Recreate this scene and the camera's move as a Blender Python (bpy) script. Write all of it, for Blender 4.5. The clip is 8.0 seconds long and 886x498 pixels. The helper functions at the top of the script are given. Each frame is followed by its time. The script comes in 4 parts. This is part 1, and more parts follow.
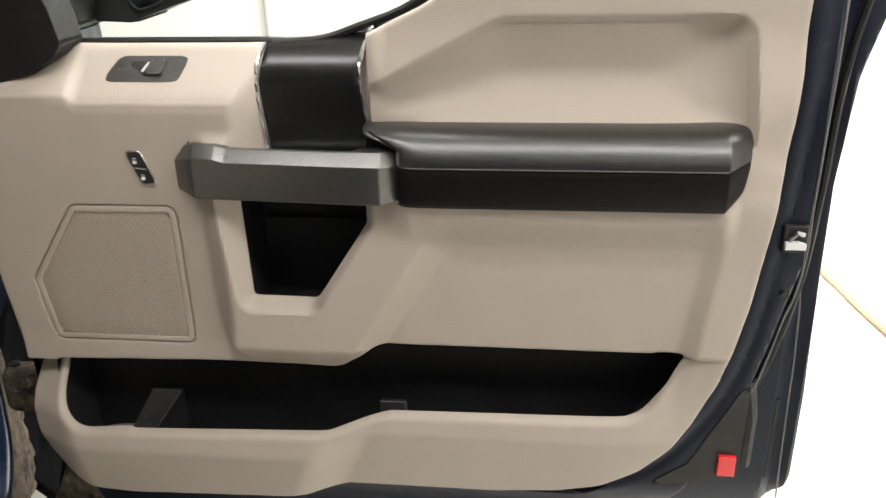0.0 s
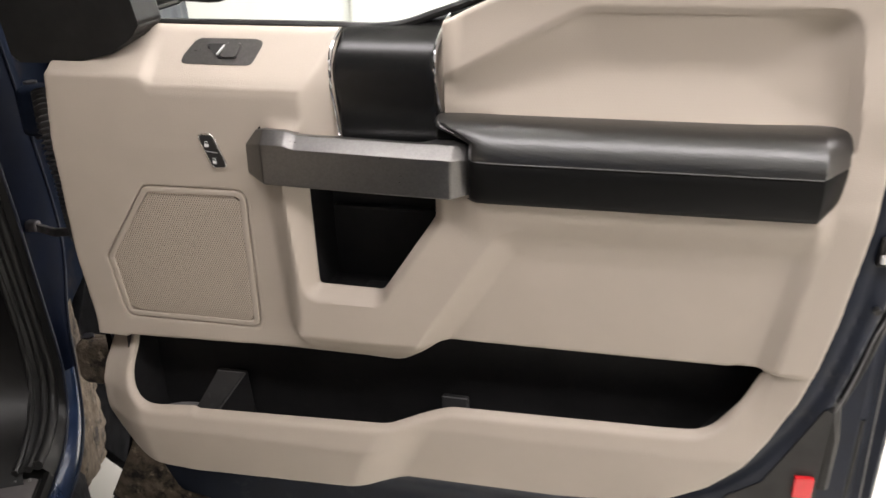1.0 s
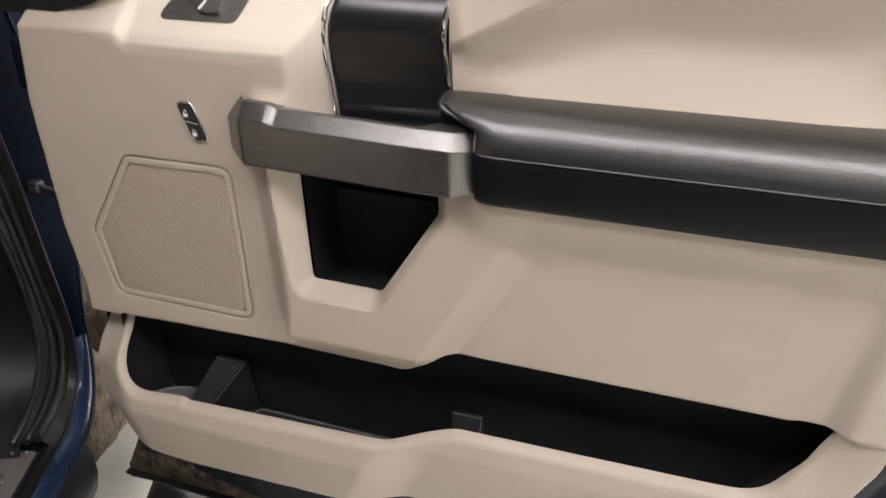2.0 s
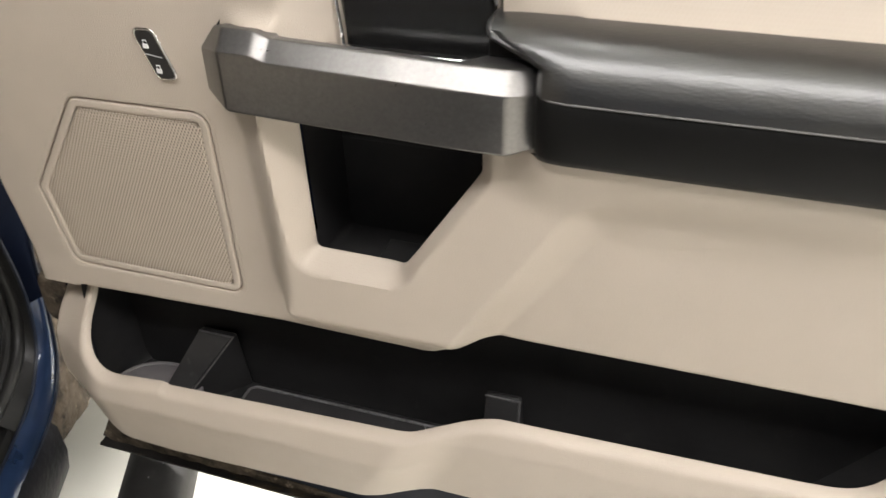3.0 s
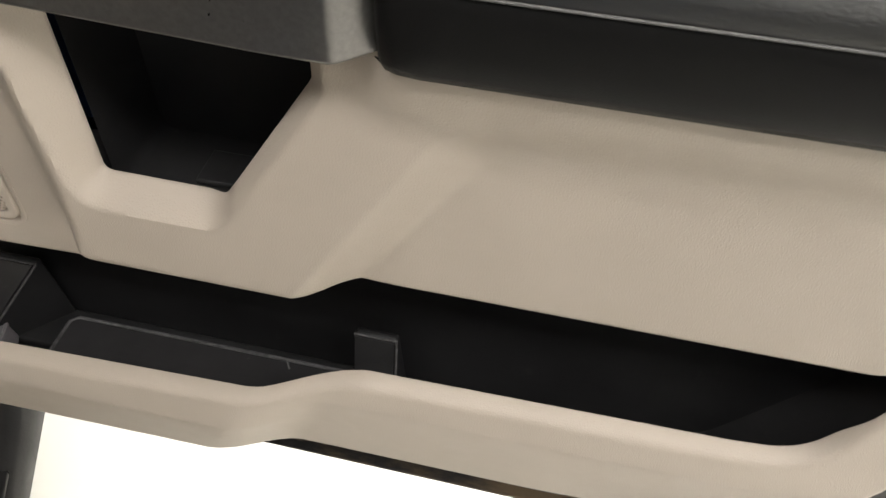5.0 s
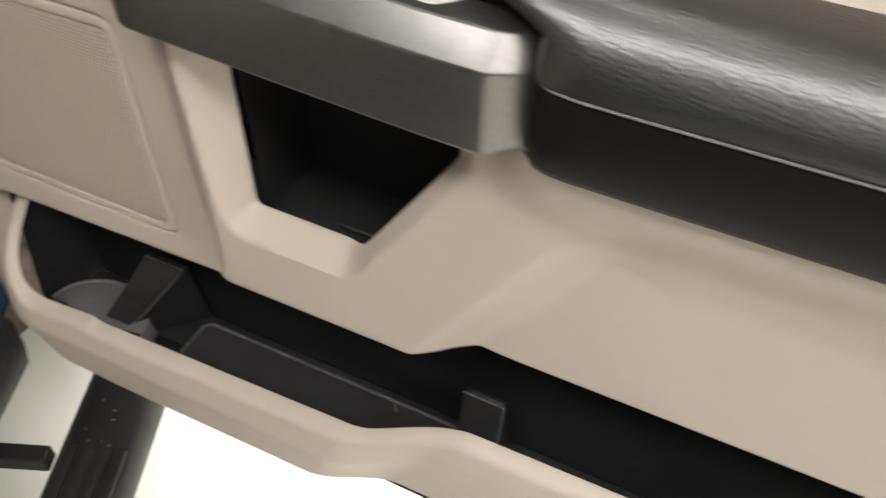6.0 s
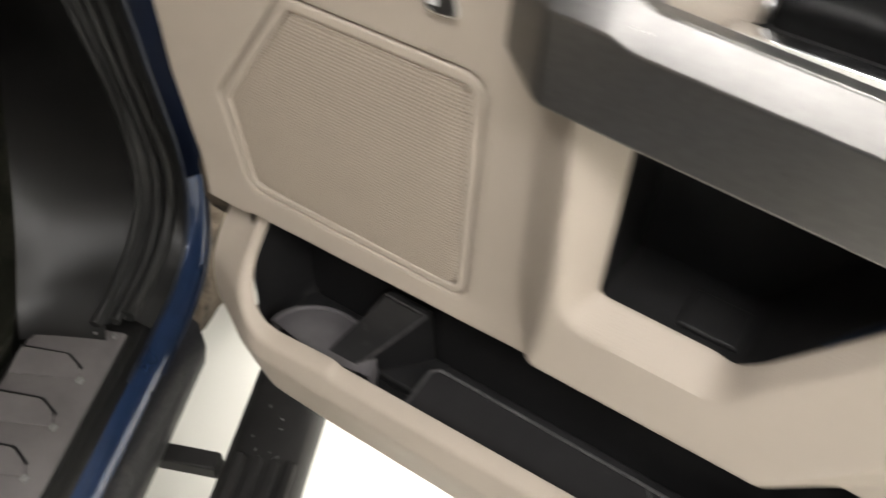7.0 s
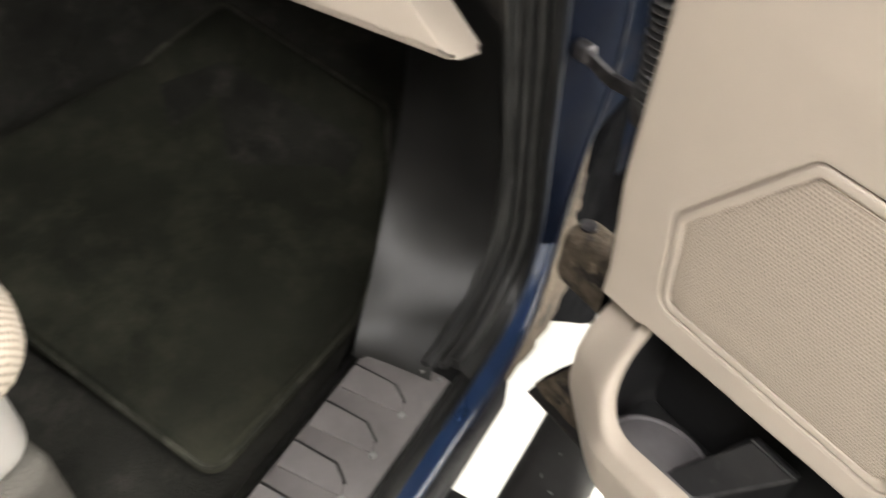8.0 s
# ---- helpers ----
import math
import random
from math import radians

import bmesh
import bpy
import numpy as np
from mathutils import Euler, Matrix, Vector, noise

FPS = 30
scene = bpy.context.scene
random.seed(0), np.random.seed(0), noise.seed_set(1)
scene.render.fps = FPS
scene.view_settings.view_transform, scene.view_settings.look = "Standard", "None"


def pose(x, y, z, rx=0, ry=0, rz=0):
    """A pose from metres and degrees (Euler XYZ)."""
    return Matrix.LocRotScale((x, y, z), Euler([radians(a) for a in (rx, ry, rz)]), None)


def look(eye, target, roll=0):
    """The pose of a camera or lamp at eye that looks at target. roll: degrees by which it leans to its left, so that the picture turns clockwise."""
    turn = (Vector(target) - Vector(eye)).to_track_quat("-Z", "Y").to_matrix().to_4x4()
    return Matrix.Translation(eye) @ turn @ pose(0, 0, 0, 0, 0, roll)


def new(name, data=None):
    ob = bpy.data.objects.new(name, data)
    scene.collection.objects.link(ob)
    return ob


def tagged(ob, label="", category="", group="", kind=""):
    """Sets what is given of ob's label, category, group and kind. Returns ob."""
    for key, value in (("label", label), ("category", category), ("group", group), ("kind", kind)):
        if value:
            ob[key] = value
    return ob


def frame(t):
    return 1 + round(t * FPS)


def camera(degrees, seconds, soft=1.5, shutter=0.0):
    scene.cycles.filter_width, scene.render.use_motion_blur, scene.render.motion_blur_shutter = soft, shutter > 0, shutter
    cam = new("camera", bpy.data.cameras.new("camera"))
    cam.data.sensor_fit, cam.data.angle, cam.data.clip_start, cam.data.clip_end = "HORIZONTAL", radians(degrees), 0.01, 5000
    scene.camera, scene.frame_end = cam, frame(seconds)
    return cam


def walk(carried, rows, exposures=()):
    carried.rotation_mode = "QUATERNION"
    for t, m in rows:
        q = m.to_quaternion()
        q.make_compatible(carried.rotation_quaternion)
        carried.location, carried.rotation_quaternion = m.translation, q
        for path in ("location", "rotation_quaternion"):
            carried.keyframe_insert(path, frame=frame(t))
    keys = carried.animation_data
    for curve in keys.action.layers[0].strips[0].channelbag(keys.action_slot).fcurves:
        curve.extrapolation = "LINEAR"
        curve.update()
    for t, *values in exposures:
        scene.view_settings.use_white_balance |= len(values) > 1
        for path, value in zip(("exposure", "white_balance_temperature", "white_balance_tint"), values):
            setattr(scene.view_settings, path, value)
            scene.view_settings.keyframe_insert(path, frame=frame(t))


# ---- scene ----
cam = camera(56.1, 8.0, shutter=0.5)
PATH = [
    (0, (0.351, -0.901, 1.394), (0.125, 0.898, 0.598), -1.5),
    (0.5, (0.353, -0.919, 1.400), (0.070, 0.871, 0.601), -1.0),
    (1, (0.351, -0.867, 1.397), (-0.045, 0.885, 0.565), -1.2),
    (1.2, (0.358, -0.819, 1.403), (-0.090, 0.906, 0.541), -1.6),
    (2.3, (0.418, -0.642, 1.367), (-0.077, 0.558, 0.615), -1.3),
    (2.5, (0.402, -0.618, 1.359), (-0.091, 0.561, 0.573), -1.5),
    (3, (0.295, -0.535, 1.343), (-0.100, 0.626, 0.479), -1.5),
    (3.5, (0.199, -0.485, 1.322), (-0.054, 0.639, 0.361), -1.5),
    (4, (0.193, -0.442, 1.301), (0.020, 0.634, 0.271), -0.9),
    (4.5, (0.243, -0.383, 1.287), (0.073, 0.651, 0.213), 1.0),
    (4.7, (0.272, -0.359, 1.282), (0.092, 0.647, 0.185), 1.3),
    (5.8, (0.300, -0.336, 1.308), (-0.065, 0.636, 0.225), 1.9),
    (6, (0.285, -0.329, 1.309), (-0.152, 0.629, 0.241), 1.7),
    (6.5, (0.212, -0.333, 1.314), (-0.293, 0.572, 0.229), 2.6),
    (7, (0.075, -0.318, 1.301), (-0.428, 0.550, 0.186), 3.6),
    (7.5, (-0.063, -0.358, 1.312), (-0.642, 0.448, 0.188), 4.5),
    (8, (-0.082, -0.379, 1.329), (-0.862, 0.272, 0.225), 3.7),
]
walk(cam, [(t, look(eye, target, roll)) for t, eye, target, roll in PATH], [(0.0, -0.30, 6500, 11), (0.5, -0.28, 6500, 14), (1.0, -0.22, 6500, 15.5), (2.5, -0.03, 6500, 15.5), (3.0, 0.22, 6500, 11), (3.5, 0.2, 6500, 10), (4.0, 0.0, 6500, 10), (4.5, -0.15, 6500, 10), (6.0, 0.05, 6500, 10), (6.5, 0.1, 6500, 10), (7.5, 0.35, 6500, 11), (8.0, 0.72, 6500, 11)])

# ---- light ----
world = bpy.data.worlds.new("world")
scene.world = world
world.use_nodes = True
world.node_tree.nodes["Background"].inputs[0].default_value = (0.9, 0.95, 1.0, 1)
world.node_tree.nodes["Background"].inputs[1].default_value = 0.05
# assumed ceiling lamps, all out of view; the first is added to brighten wall_north
LAMPS = [(-1.3, 2.95, 3.3, 75.0), (-1.3, -1.3, 3.3, 62.0), (0.9, -1.3, 3.3, 42.0), (3.1, -1.3, 3.3, 52.0), (5.3, -1.3, 3.3, 60.0), (0.9, 0.75, 3.3, 66.0), (3.1, 0.75, 3.3, 44.0), (0.9, 2.95, 3.3, 105.0), (3.1, 2.95, 3.3, 90.0), (1.9, -4.6, 3.3, 10.0)]
for lx, ly, lz, watts in LAMPS:
    lamp = bpy.data.lights.new("tube_light", "AREA")
    lamp.shape, lamp.size, lamp.size_y = "RECTANGLE", 2.1, 0.6
    lamp.energy, lamp.color = watts, (1.0, 0.975, 0.95)
    lob = new("tube_light", lamp)
    lob.matrix_world = pose(lx, ly, lz - 0.09)


# ---- materials ----
def rgb(c):
    return (*c, 1.0)


class Mat:
    """A small builder of node materials."""

    def __init__(self, name, color, rough=0.5, metal=0.0, spec=0.5, coat=0.0):
        self.m = bpy.data.materials.new(name)
        self.m.use_nodes = True
        self.t = self.m.node_tree
        self.b = self.t.nodes["Principled BSDF"]
        self.color = color
        self.b.inputs["Base Color"].default_value = rgb(color)
        self.b.inputs["Roughness"].default_value = rough
        self.b.inputs["Metallic"].default_value = metal
        self.b.inputs["Specular IOR Level"].default_value = spec
        self.b.inputs["Coat Weight"].default_value = coat
        self.b.inputs["Coat Roughness"].default_value = 0.06
        self.rough = rough
        self.height = None

    def node(self, kind, **values):
        n = self.t.nodes.new(kind)
        for k, v in values.items():
            n.inputs[k].default_value = v
        return n

    def link(self, a, b):
        self.t.links.new(a, b)

    def coords(self, scale=(1, 1, 1)):
        c = self.t.nodes.new("ShaderNodeTexCoord")
        mp = self.t.nodes.new("ShaderNodeMapping")
        mp.inputs["Scale"].default_value = scale
        self.link(c.outputs["Object"], mp.inputs["Vector"])
        return mp.outputs["Vector"]

    def noise(self, scale, detail=4.0, stretch=(1, 1, 1), rough=0.6):
        n = self.node("ShaderNodeTexNoise", Scale=scale, Detail=detail, Roughness=rough)
        self.link(self.coords(stretch), n.inputs["Vector"])
        return n.outputs["Fac"]

    def ramp(self, fac, stops):
        r = self.t.nodes.new("ShaderNodeValToRGB")
        while len(r.color_ramp.elements) < len(stops):
            r.color_ramp.elements.new(0.5)
        for e, (p, c) in zip(r.color_ramp.elements, stops):
            e.position, e.color = p, rgb(c)
        self.link(fac, r.inputs["Fac"])
        return r.outputs["Color"]

    def vary(self, scale, amount, detail=5.0, stretch=(1, 1, 1)):
        """Mottling of the base colour."""
        lo = tuple(max(0.0, c * (1 - amount)) for c in self.color)
        hi = tuple(min(1.0, c * (1 + amount)) for c in self.color)
        self.link(self.ramp(self.noise(scale, detail, stretch), [(0.3, lo), (0.7, hi)]), self.b.inputs["Base Color"])
        return self

    def over(self, scale, color, low, high, detail=6.0, stretch=(1, 1, 1)):
        """Patches of another colour over the base colour (dirt, scuffs, rust)."""
        mix = self.t.nodes.new("ShaderNodeMixRGB")
        fac = self.ramp(self.noise(scale, detail, stretch, 0.7), [(low, (0, 0, 0)), (high, (1, 1, 1))])
        self.link(fac, mix.inputs["Fac"])
        old = self.b.inputs["Base Color"].links
        if old:
            self.link(old[0].from_socket, mix.inputs["Color1"])
        else:
            mix.inputs["Color1"].default_value = rgb(self.color)
        mix.inputs["Color2"].default_value = rgb(color)
        self.link(mix.outputs["Color"], self.b.inputs["Base Color"])
        return self

    def gloss(self, scale, low, high, detail=4.0):
        r = self.node("ShaderNodeMapRange")
        r.inputs["From Min"].default_value, r.inputs["From Max"].default_value = 0.3, 0.7
        r.inputs["To Min"].default_value, r.inputs["To Max"].default_value = low, high
        self.link(self.noise(scale, detail), r.inputs["Value"])
        self.link(r.outputs["Result"], self.b.inputs["Roughness"])
        return self

    def bump(self, fac, strength, distance):
        b = self.node("ShaderNodeBump", Strength=strength, Distance=distance)
        self.link(fac, b.inputs["Height"])
        if self.b.inputs["Normal"].links:
            self.link(self.b.inputs["Normal"].links[0].from_socket, b.inputs["Normal"])
        self.link(b.outputs["Normal"], self.b.inputs["Normal"])
        return self

    def grain(self, scale, strength, distance, detail=3.0, stretch=(1, 1, 1)):
        return self.bump(self.noise(scale, detail, stretch), strength, distance)

    def cells(self, scale, strength, distance, stretch=(1, 1, 1)):
        v = self.node("ShaderNodeTexVoronoi", Scale=scale)
        v.feature = "DISTANCE_TO_EDGE"
        self.link(self.coords(stretch), v.inputs["Vector"])
        return self.bump(v.outputs["Distance"], strength, distance)

    def dots(self, pitch, dark, strength, distance, ribs=0.0):
        """A regular field of small round holes in x and z."""
        c = self.t.nodes.new("ShaderNodeTexCoord")
        s = self.t.nodes.new("ShaderNodeSeparateXYZ")
        self.link(c.outputs["Object"], s.inputs[0])

        def math_node(op, a, b=None):
            n = self.t.nodes.new("ShaderNodeMath")
            n.operation = op
            for i, val in enumerate((a, b)):
                if val is None:
                    continue
                if isinstance(val, (int, float)):
                    n.inputs[i].default_value = val
                else:
                    self.link(val, n.inputs[i])
            return n.outputs[0]

        a = math_node("SINE", math_node("MULTIPLY", s.outputs[0], 2 * math.pi / (pitch * 1.12)))
        b = math_node("SINE", math_node("MULTIPLY", s.outputs[2], math.pi / pitch))
        f = math_node("MULTIPLY", math_node("ADD", math_node("MULTIPLY", a, b), 1.0), 0.5)
        rows = math_node("COSINE", math_node("MULTIPLY", s.outputs[2], 2 * math.pi / pitch))
        self.bump(math_node("MULTIPLY", rows, 0.5), strength * ribs, distance)
        self.bump(f, strength, distance)
        mix = self.t.nodes.new("ShaderNodeMixRGB")
        r = self.ramp(f, [(0.12, (1, 1, 1)), (0.45, (0, 0, 0))])
        self.link(r, mix.inputs["Fac"])
        mix.inputs["Color1"].default_value = rgb(self.color)
        mix.inputs["Color2"].default_value = rgb(dark)
        self.link(mix.outputs["Color"], self.b.inputs["Base Color"])
        return self


BEIGE = (0.43, 0.374, 0.314)
beige = Mat("beige_plastic", BEIGE, 0.52, spec=0.4).vary(9, 0.035).gloss(30, 0.46, 0.6).cells(520, 0.45, 0.0007).grain(240, 0.14, 0.0009).m
beige_soft = Mat("beige_vinyl_insert", (0.43, 0.374, 0.312), 0.6, spec=0.35).vary(8, 0.04).dots(0.0030, (0.415, 0.361, 0.300), 0.10, 0.0004, 0.15).grain(420, 0.12, 0.0005).m
grille_mat = Mat("beige_grille", (0.45, 0.384, 0.318), 0.6, spec=0.3).dots(0.0029, (0.135, 0.112, 0.09), 0.6, 0.0007, 0.5).m
black_vinyl = Mat("black_vinyl", (0.0085, 0.0082, 0.0080), 0.34, spec=1.0).gloss(14, 0.31, 0.37).cells(360, 0.22, 0.0008, (0.45, 1, 1)).grain(120, 0.16, 0.0009, 4.0, (0.28, 1, 1))
black_vinyl.b.inputs["IOR"].default_value = 1.55
black_vinyl = black_vinyl.m
black_face = Mat("black_vinyl_side", (0.0066, 0.0064, 0.0062), 0.42, spec=0.1).gloss(14, 0.38, 0.46).cells(520, 0.14, 0.0005).m
black_plastic = Mat("black_plastic", (0.019, 0.018, 0.017), 0.5, spec=0.4).vary(20, 0.3).gloss(25, 0.42, 0.6).cells(800, 0.15, 0.0004).m
liner_mat = Mat("black_liner", (0.0145, 0.0142, 0.0146), 0.52, spec=0.25).vary(12, 0.3).over(30, (0.03, 0.029, 0.028), 0.62, 0.8).grain(500, 0.15, 0.0005).m
mat_rubber = Mat("grey_rubber", (0.018, 0.017, 0.0178), 0.6, spec=0.4).vary(25, 0.25).over(60, (0.07, 0.068, 0.065), 0.66, 0.8).grain(400, 0.2, 0.0005).m
# lighter copy of the liner for the divider's lit face, with real scuffs
divider_lit_mat = Mat("lit_grey_moulding", (0.021, 0.0205, 0.021), 0.5, spec=0.5).vary(25, 0.3).over(60, (0.06, 0.058, 0.056), 0.62, 0.8).grain(400, 0.2, 0.0005).m
pale_edge = Mat("pale_grey_edge", (0.075, 0.073, 0.074), 0.45).vary(120, 0.5).m
accent_mat = Mat("black_accent", (0.008, 0.008, 0.008), 0.26, spec=0.5).gloss(5, 0.24, 0.28).grain(300, 0.05, 0.0004).m
handle_mat = Mat("grey_satin_paint", (0.150, 0.145, 0.140), 0.30, 0.85, spec=0.6).vary(300, 0.10).gloss(40, 0.27, 0.34).cells(1400, 0.10, 0.0003).m
# dull teal colour stands in for the truck's dark reflection
mirror_mat = Mat("mirror_glass", (0.45, 0.52, 0.52), 0.05, 1.0).m
chrome = Mat("chrome", (0.85, 0.85, 0.86), 0.12, 1.0).gloss(50, 0.08, 0.2).m
navy = Mat("navy_paint", (0.013, 0.029, 0.075), 0.30, 0.35, spec=0.4, coat=0.9).vary(18, 0.2).over(22, (0.05, 0.05, 0.05), 0.64, 0.95).gloss(9, 0.24, 0.42).m
# the navy again, with the shade at the pillar put into its colour
navy_shaded = Mat("navy_shaded_paint", (0.0028, 0.0048, 0.0120), 0.6, 0.0, spec=0.04).vary(18, 0.2).over(22, (0.012, 0.0117, 0.0115), 0.64, 0.95).gloss(9, 0.7, 0.9).m
navy_shell = Mat("navy_shell_paint", (0.0085, 0.0123, 0.0235), 0.36, 0.0, spec=0.32).vary(18, 0.25).over(22, (0.06, 0.058, 0.056), 0.60, 0.95).gloss(9, 0.4, 0.6).m
navy_dirty = Mat("dirty_navy_paint", (0.009, 0.013, 0.024), 0.6, 0.0, spec=0.04).vary(18, 0.2).over(14, (0.035, 0.030, 0.025), 0.54, 0.80).gloss(9, 0.4, 0.7).grain(90, 0.3, 0.002).m
dirt = Mat("caked_dirt", (0.110, 0.088, 0.066), 0.9, spec=0.15).vary(30, 0.45).over(22, (0.020, 0.018, 0.018), 0.50, 0.64).over(50, (0.36, 0.29, 0.21), 0.60, 0.74).grain(80, 0.9, 0.006).m
hem_dirt = Mat("dirty_hem", (0.022, 0.020, 0.019), 0.7, spec=0.3).vary(20, 0.3).over(16, (0.12, 0.085, 0.05), 0.50, 0.68, 6.0, (0.3, 1, 1)).over(60, (0.26, 0.22, 0.17), 0.68, 0.78).grain(80, 0.6, 0.004).m
rocker_dirt = Mat("dusty_underseal", (0.008, 0.008, 0.010), 0.5, spec=0.3).vary(20, 0.3).over(40, (0.035, 0.030, 0.025), 0.58, 0.78).over(90, (0.22, 0.19, 0.15), 0.70, 0.78).grain(90, 0.5, 0.003).m
matte_black = Mat("matte_black_liner", (0.008, 0.008, 0.0085), 0.9, spec=0.0).vary(20, 0.4).over(30, (0.03, 0.026, 0.022), 0.6, 0.8).m
rubber = Mat("black_rubber", (0.012, 0.0118, 0.0115), 0.42, spec=0.30).vary(40, 0.3).gloss(30, 0.32, 0.55).m
# grey plastic taken near black: the footwell's shade is in the base colour
kick_mat = Mat("shaded_grey_plastic", (0.0056, 0.0054, 0.0052), 0.36, spec=0.30).vary(14, 0.2).gloss(20, 0.34, 0.46).cells(700, 0.15, 0.0004).m
sill_mat = Mat("grey_sill_plastic", (0.090, 0.082, 0.082), 0.5, spec=0.4).vary(22, 0.16).over(35, (0.10, 0.093, 0.088), 0.6, 0.8).gloss(25, 0.42, 0.6).cells(650, 0.2, 0.0005).m
sill_tip = Mat("pale_grey_plastic", (0.15, 0.147, 0.145), 0.5).vary(60, 0.2).m
carpet = Mat("dark_carpet", (0.019, 0.0185, 0.016), 0.95, spec=0.1).vary(10, 0.4).over(16, (0.042, 0.039, 0.034), 0.52, 0.74).grain(450, 0.8, 0.003).grain(14, 0.4, 0.01).m
mat_cloth = Mat("floor_mat_carpet", (0.018, 0.0185, 0.0135), 0.95, spec=0.12).vary(7, 0.35).over(9, (0.040, 0.040, 0.028), 0.48, 0.72).grain(500, 0.9, 0.003).grain(11, 0.5, 0.012).m
board_mat = Mat("black_step_plastic", (0.02, 0.019, 0.0185), 0.48, spec=0.4).vary(16, 0.25).over(70, (0.22, 0.22, 0.21), 0.7, 0.76).gloss(20, 0.4, 0.6).grain(300, 0.25, 0.001).m
seat_cloth = Mat("beige_seat_cloth", (0.46, 0.40, 0.33), 0.85, spec=0.2).dots(0.0045, (0.16, 0.14, 0.11), 0.5, 0.001, 0.5).grain(500, 0.6, 0.001).m
seat_plastic = Mat("pale_seat_trim", (0.34, 0.325, 0.30), 0.5).vary(10, 0.05).m
grey_carpet = Mat("grey_carpet", (0.09, 0.085, 0.075), 0.9, spec=0.1).vary(16, 0.2).grain(400, 0.7, 0.003).m
floor_mat_m = Mat("white_epoxy_floor", (0.70, 0.685, 0.625), 0.35, spec=0.5).vary(1.2, 0.03).over(8, (0.62, 0.60, 0.53), 0.66, 0.85).gloss(3, 0.28, 0.45).m
wall_mat = Mat("white_wall_paint", (0.82, 0.82, 0.79), 0.75).vary(1.5, 0.03).grain(40, 0.1, 0.002).m
hose_mat = Mat("tan_hose", (0.62, 0.5, 0.33), 0.6).vary(12, 0.1).m
red_refl = Mat("red_reflector", (0.75, 0.02, 0.025), 0.25, coat=0.6).cells(420, 0.6, 0.001).m
white_mark = Mat("white_mark", (0.8, 0.8, 0.8), 0.5).m
steel = Mat("dull_steel", (0.42, 0.42, 0.43), 0.34, 1.0).vary(30, 0.25).gloss(40, 0.25, 0.5).m
lamp_mat = Mat("lamp_diffuser", (0.9, 0.9, 0.9), 0.5)
lamp_mat.b.inputs["Emission Color"].default_value = (1.0, 0.97, 0.94, 1)
lamp_mat.b.inputs["Emission Strength"].default_value = 2.5
lamp_mat = lamp_mat.m
glass = Mat("window_glass", (0.95, 1.0, 0.98), 0.0)
glass.b.inputs["Transmission Weight"].default_value = 1.0
glass.b.inputs["IOR"].default_value = 1.1
glass = glass.m
pipe_mat = Mat("grey_pipe", (0.62, 0.62, 0.58), 0.5).vary(9, 0.06).m


# ---- mesh helpers ----
BEVELLED = set()


def part(name, bm, material, parent=None, label="", smooth=38):
    me = bpy.data.meshes.new(name)
    solid = id(bm) in BEVELLED
    BEVELLED.discard(id(bm))
    bmesh.ops.remove_doubles(bm, verts=bm.verts, dist=1e-6)
    bmesh.ops.recalc_face_normals(bm, faces=bm.faces)
    bm.to_mesh(me)
    bm.free()
    me.materials.append(material)
    for p in me.polygons:
        p.use_smooth = True
    if solid:
        acc = np.zeros((len(me.vertices), 3))
        for p in me.polygons:
            acc[list(p.vertices)] += np.array(p.normal) * p.area
        acc /= np.maximum(np.linalg.norm(acc, axis=1, keepdims=True), 1e-12)
        me.normals_split_custom_set_from_vertices([tuple(n) for n in acc.tolist()])
    else:
        me.set_sharp_from_angle(angle=radians(smooth))
    ob = new(name, me)
    ob.parent = parent
    if label:
        tagged(ob, label=label)
    return ob


def thing(name, label, category, at=(0, 0, 0), group=""):
    ob = new(name)
    ob.matrix_world = Matrix.Translation(at)
    return tagged(ob, label=label, category=category, group=group)


def loft(rows, closed=False, caps=False):
    """A skin over rows of points."""
    bm = bmesh.new()
    vs = [[bm.verts.new(p) for p in r] for r in rows]
    n = len(rows[0])
    for a, b in zip(vs, vs[1:]):
        for i in range(n if closed else n - 1):
            j = (i + 1) % n
            bm.faces.new((a[i], a[j], b[j], b[i]))
    if caps:
        bm.faces.new(vs[0][::-1])
        bm.faces.new(vs[-1])
    return bm


def thick(bm, depth):
    """Gives a skin a thickness."""
    bmesh.ops.recalc_face_normals(bm, faces=bm.faces)
    bmesh.ops.solidify(bm, geom=list(bm.faces), thickness=depth)
    return bm


def rbox(x0, x1, y0, y1, z0, z1, r=0.004, seg=2):
    bm = bmesh.new()
    m = Matrix.Translation(((x0 + x1) / 2, (y0 + y1) / 2, (z0 + z1) / 2)) @ Matrix.Diagonal((x1 - x0, y1 - y0, z1 - z0, 1))
    bmesh.ops.create_cube(bm, size=1, matrix=m)
    if r:
        bmesh.ops.bevel(bm, geom=list(bm.edges), offset=r, segments=seg, affect="EDGES", profile=0.5)
        BEVELLED.add(id(bm))
    return bm


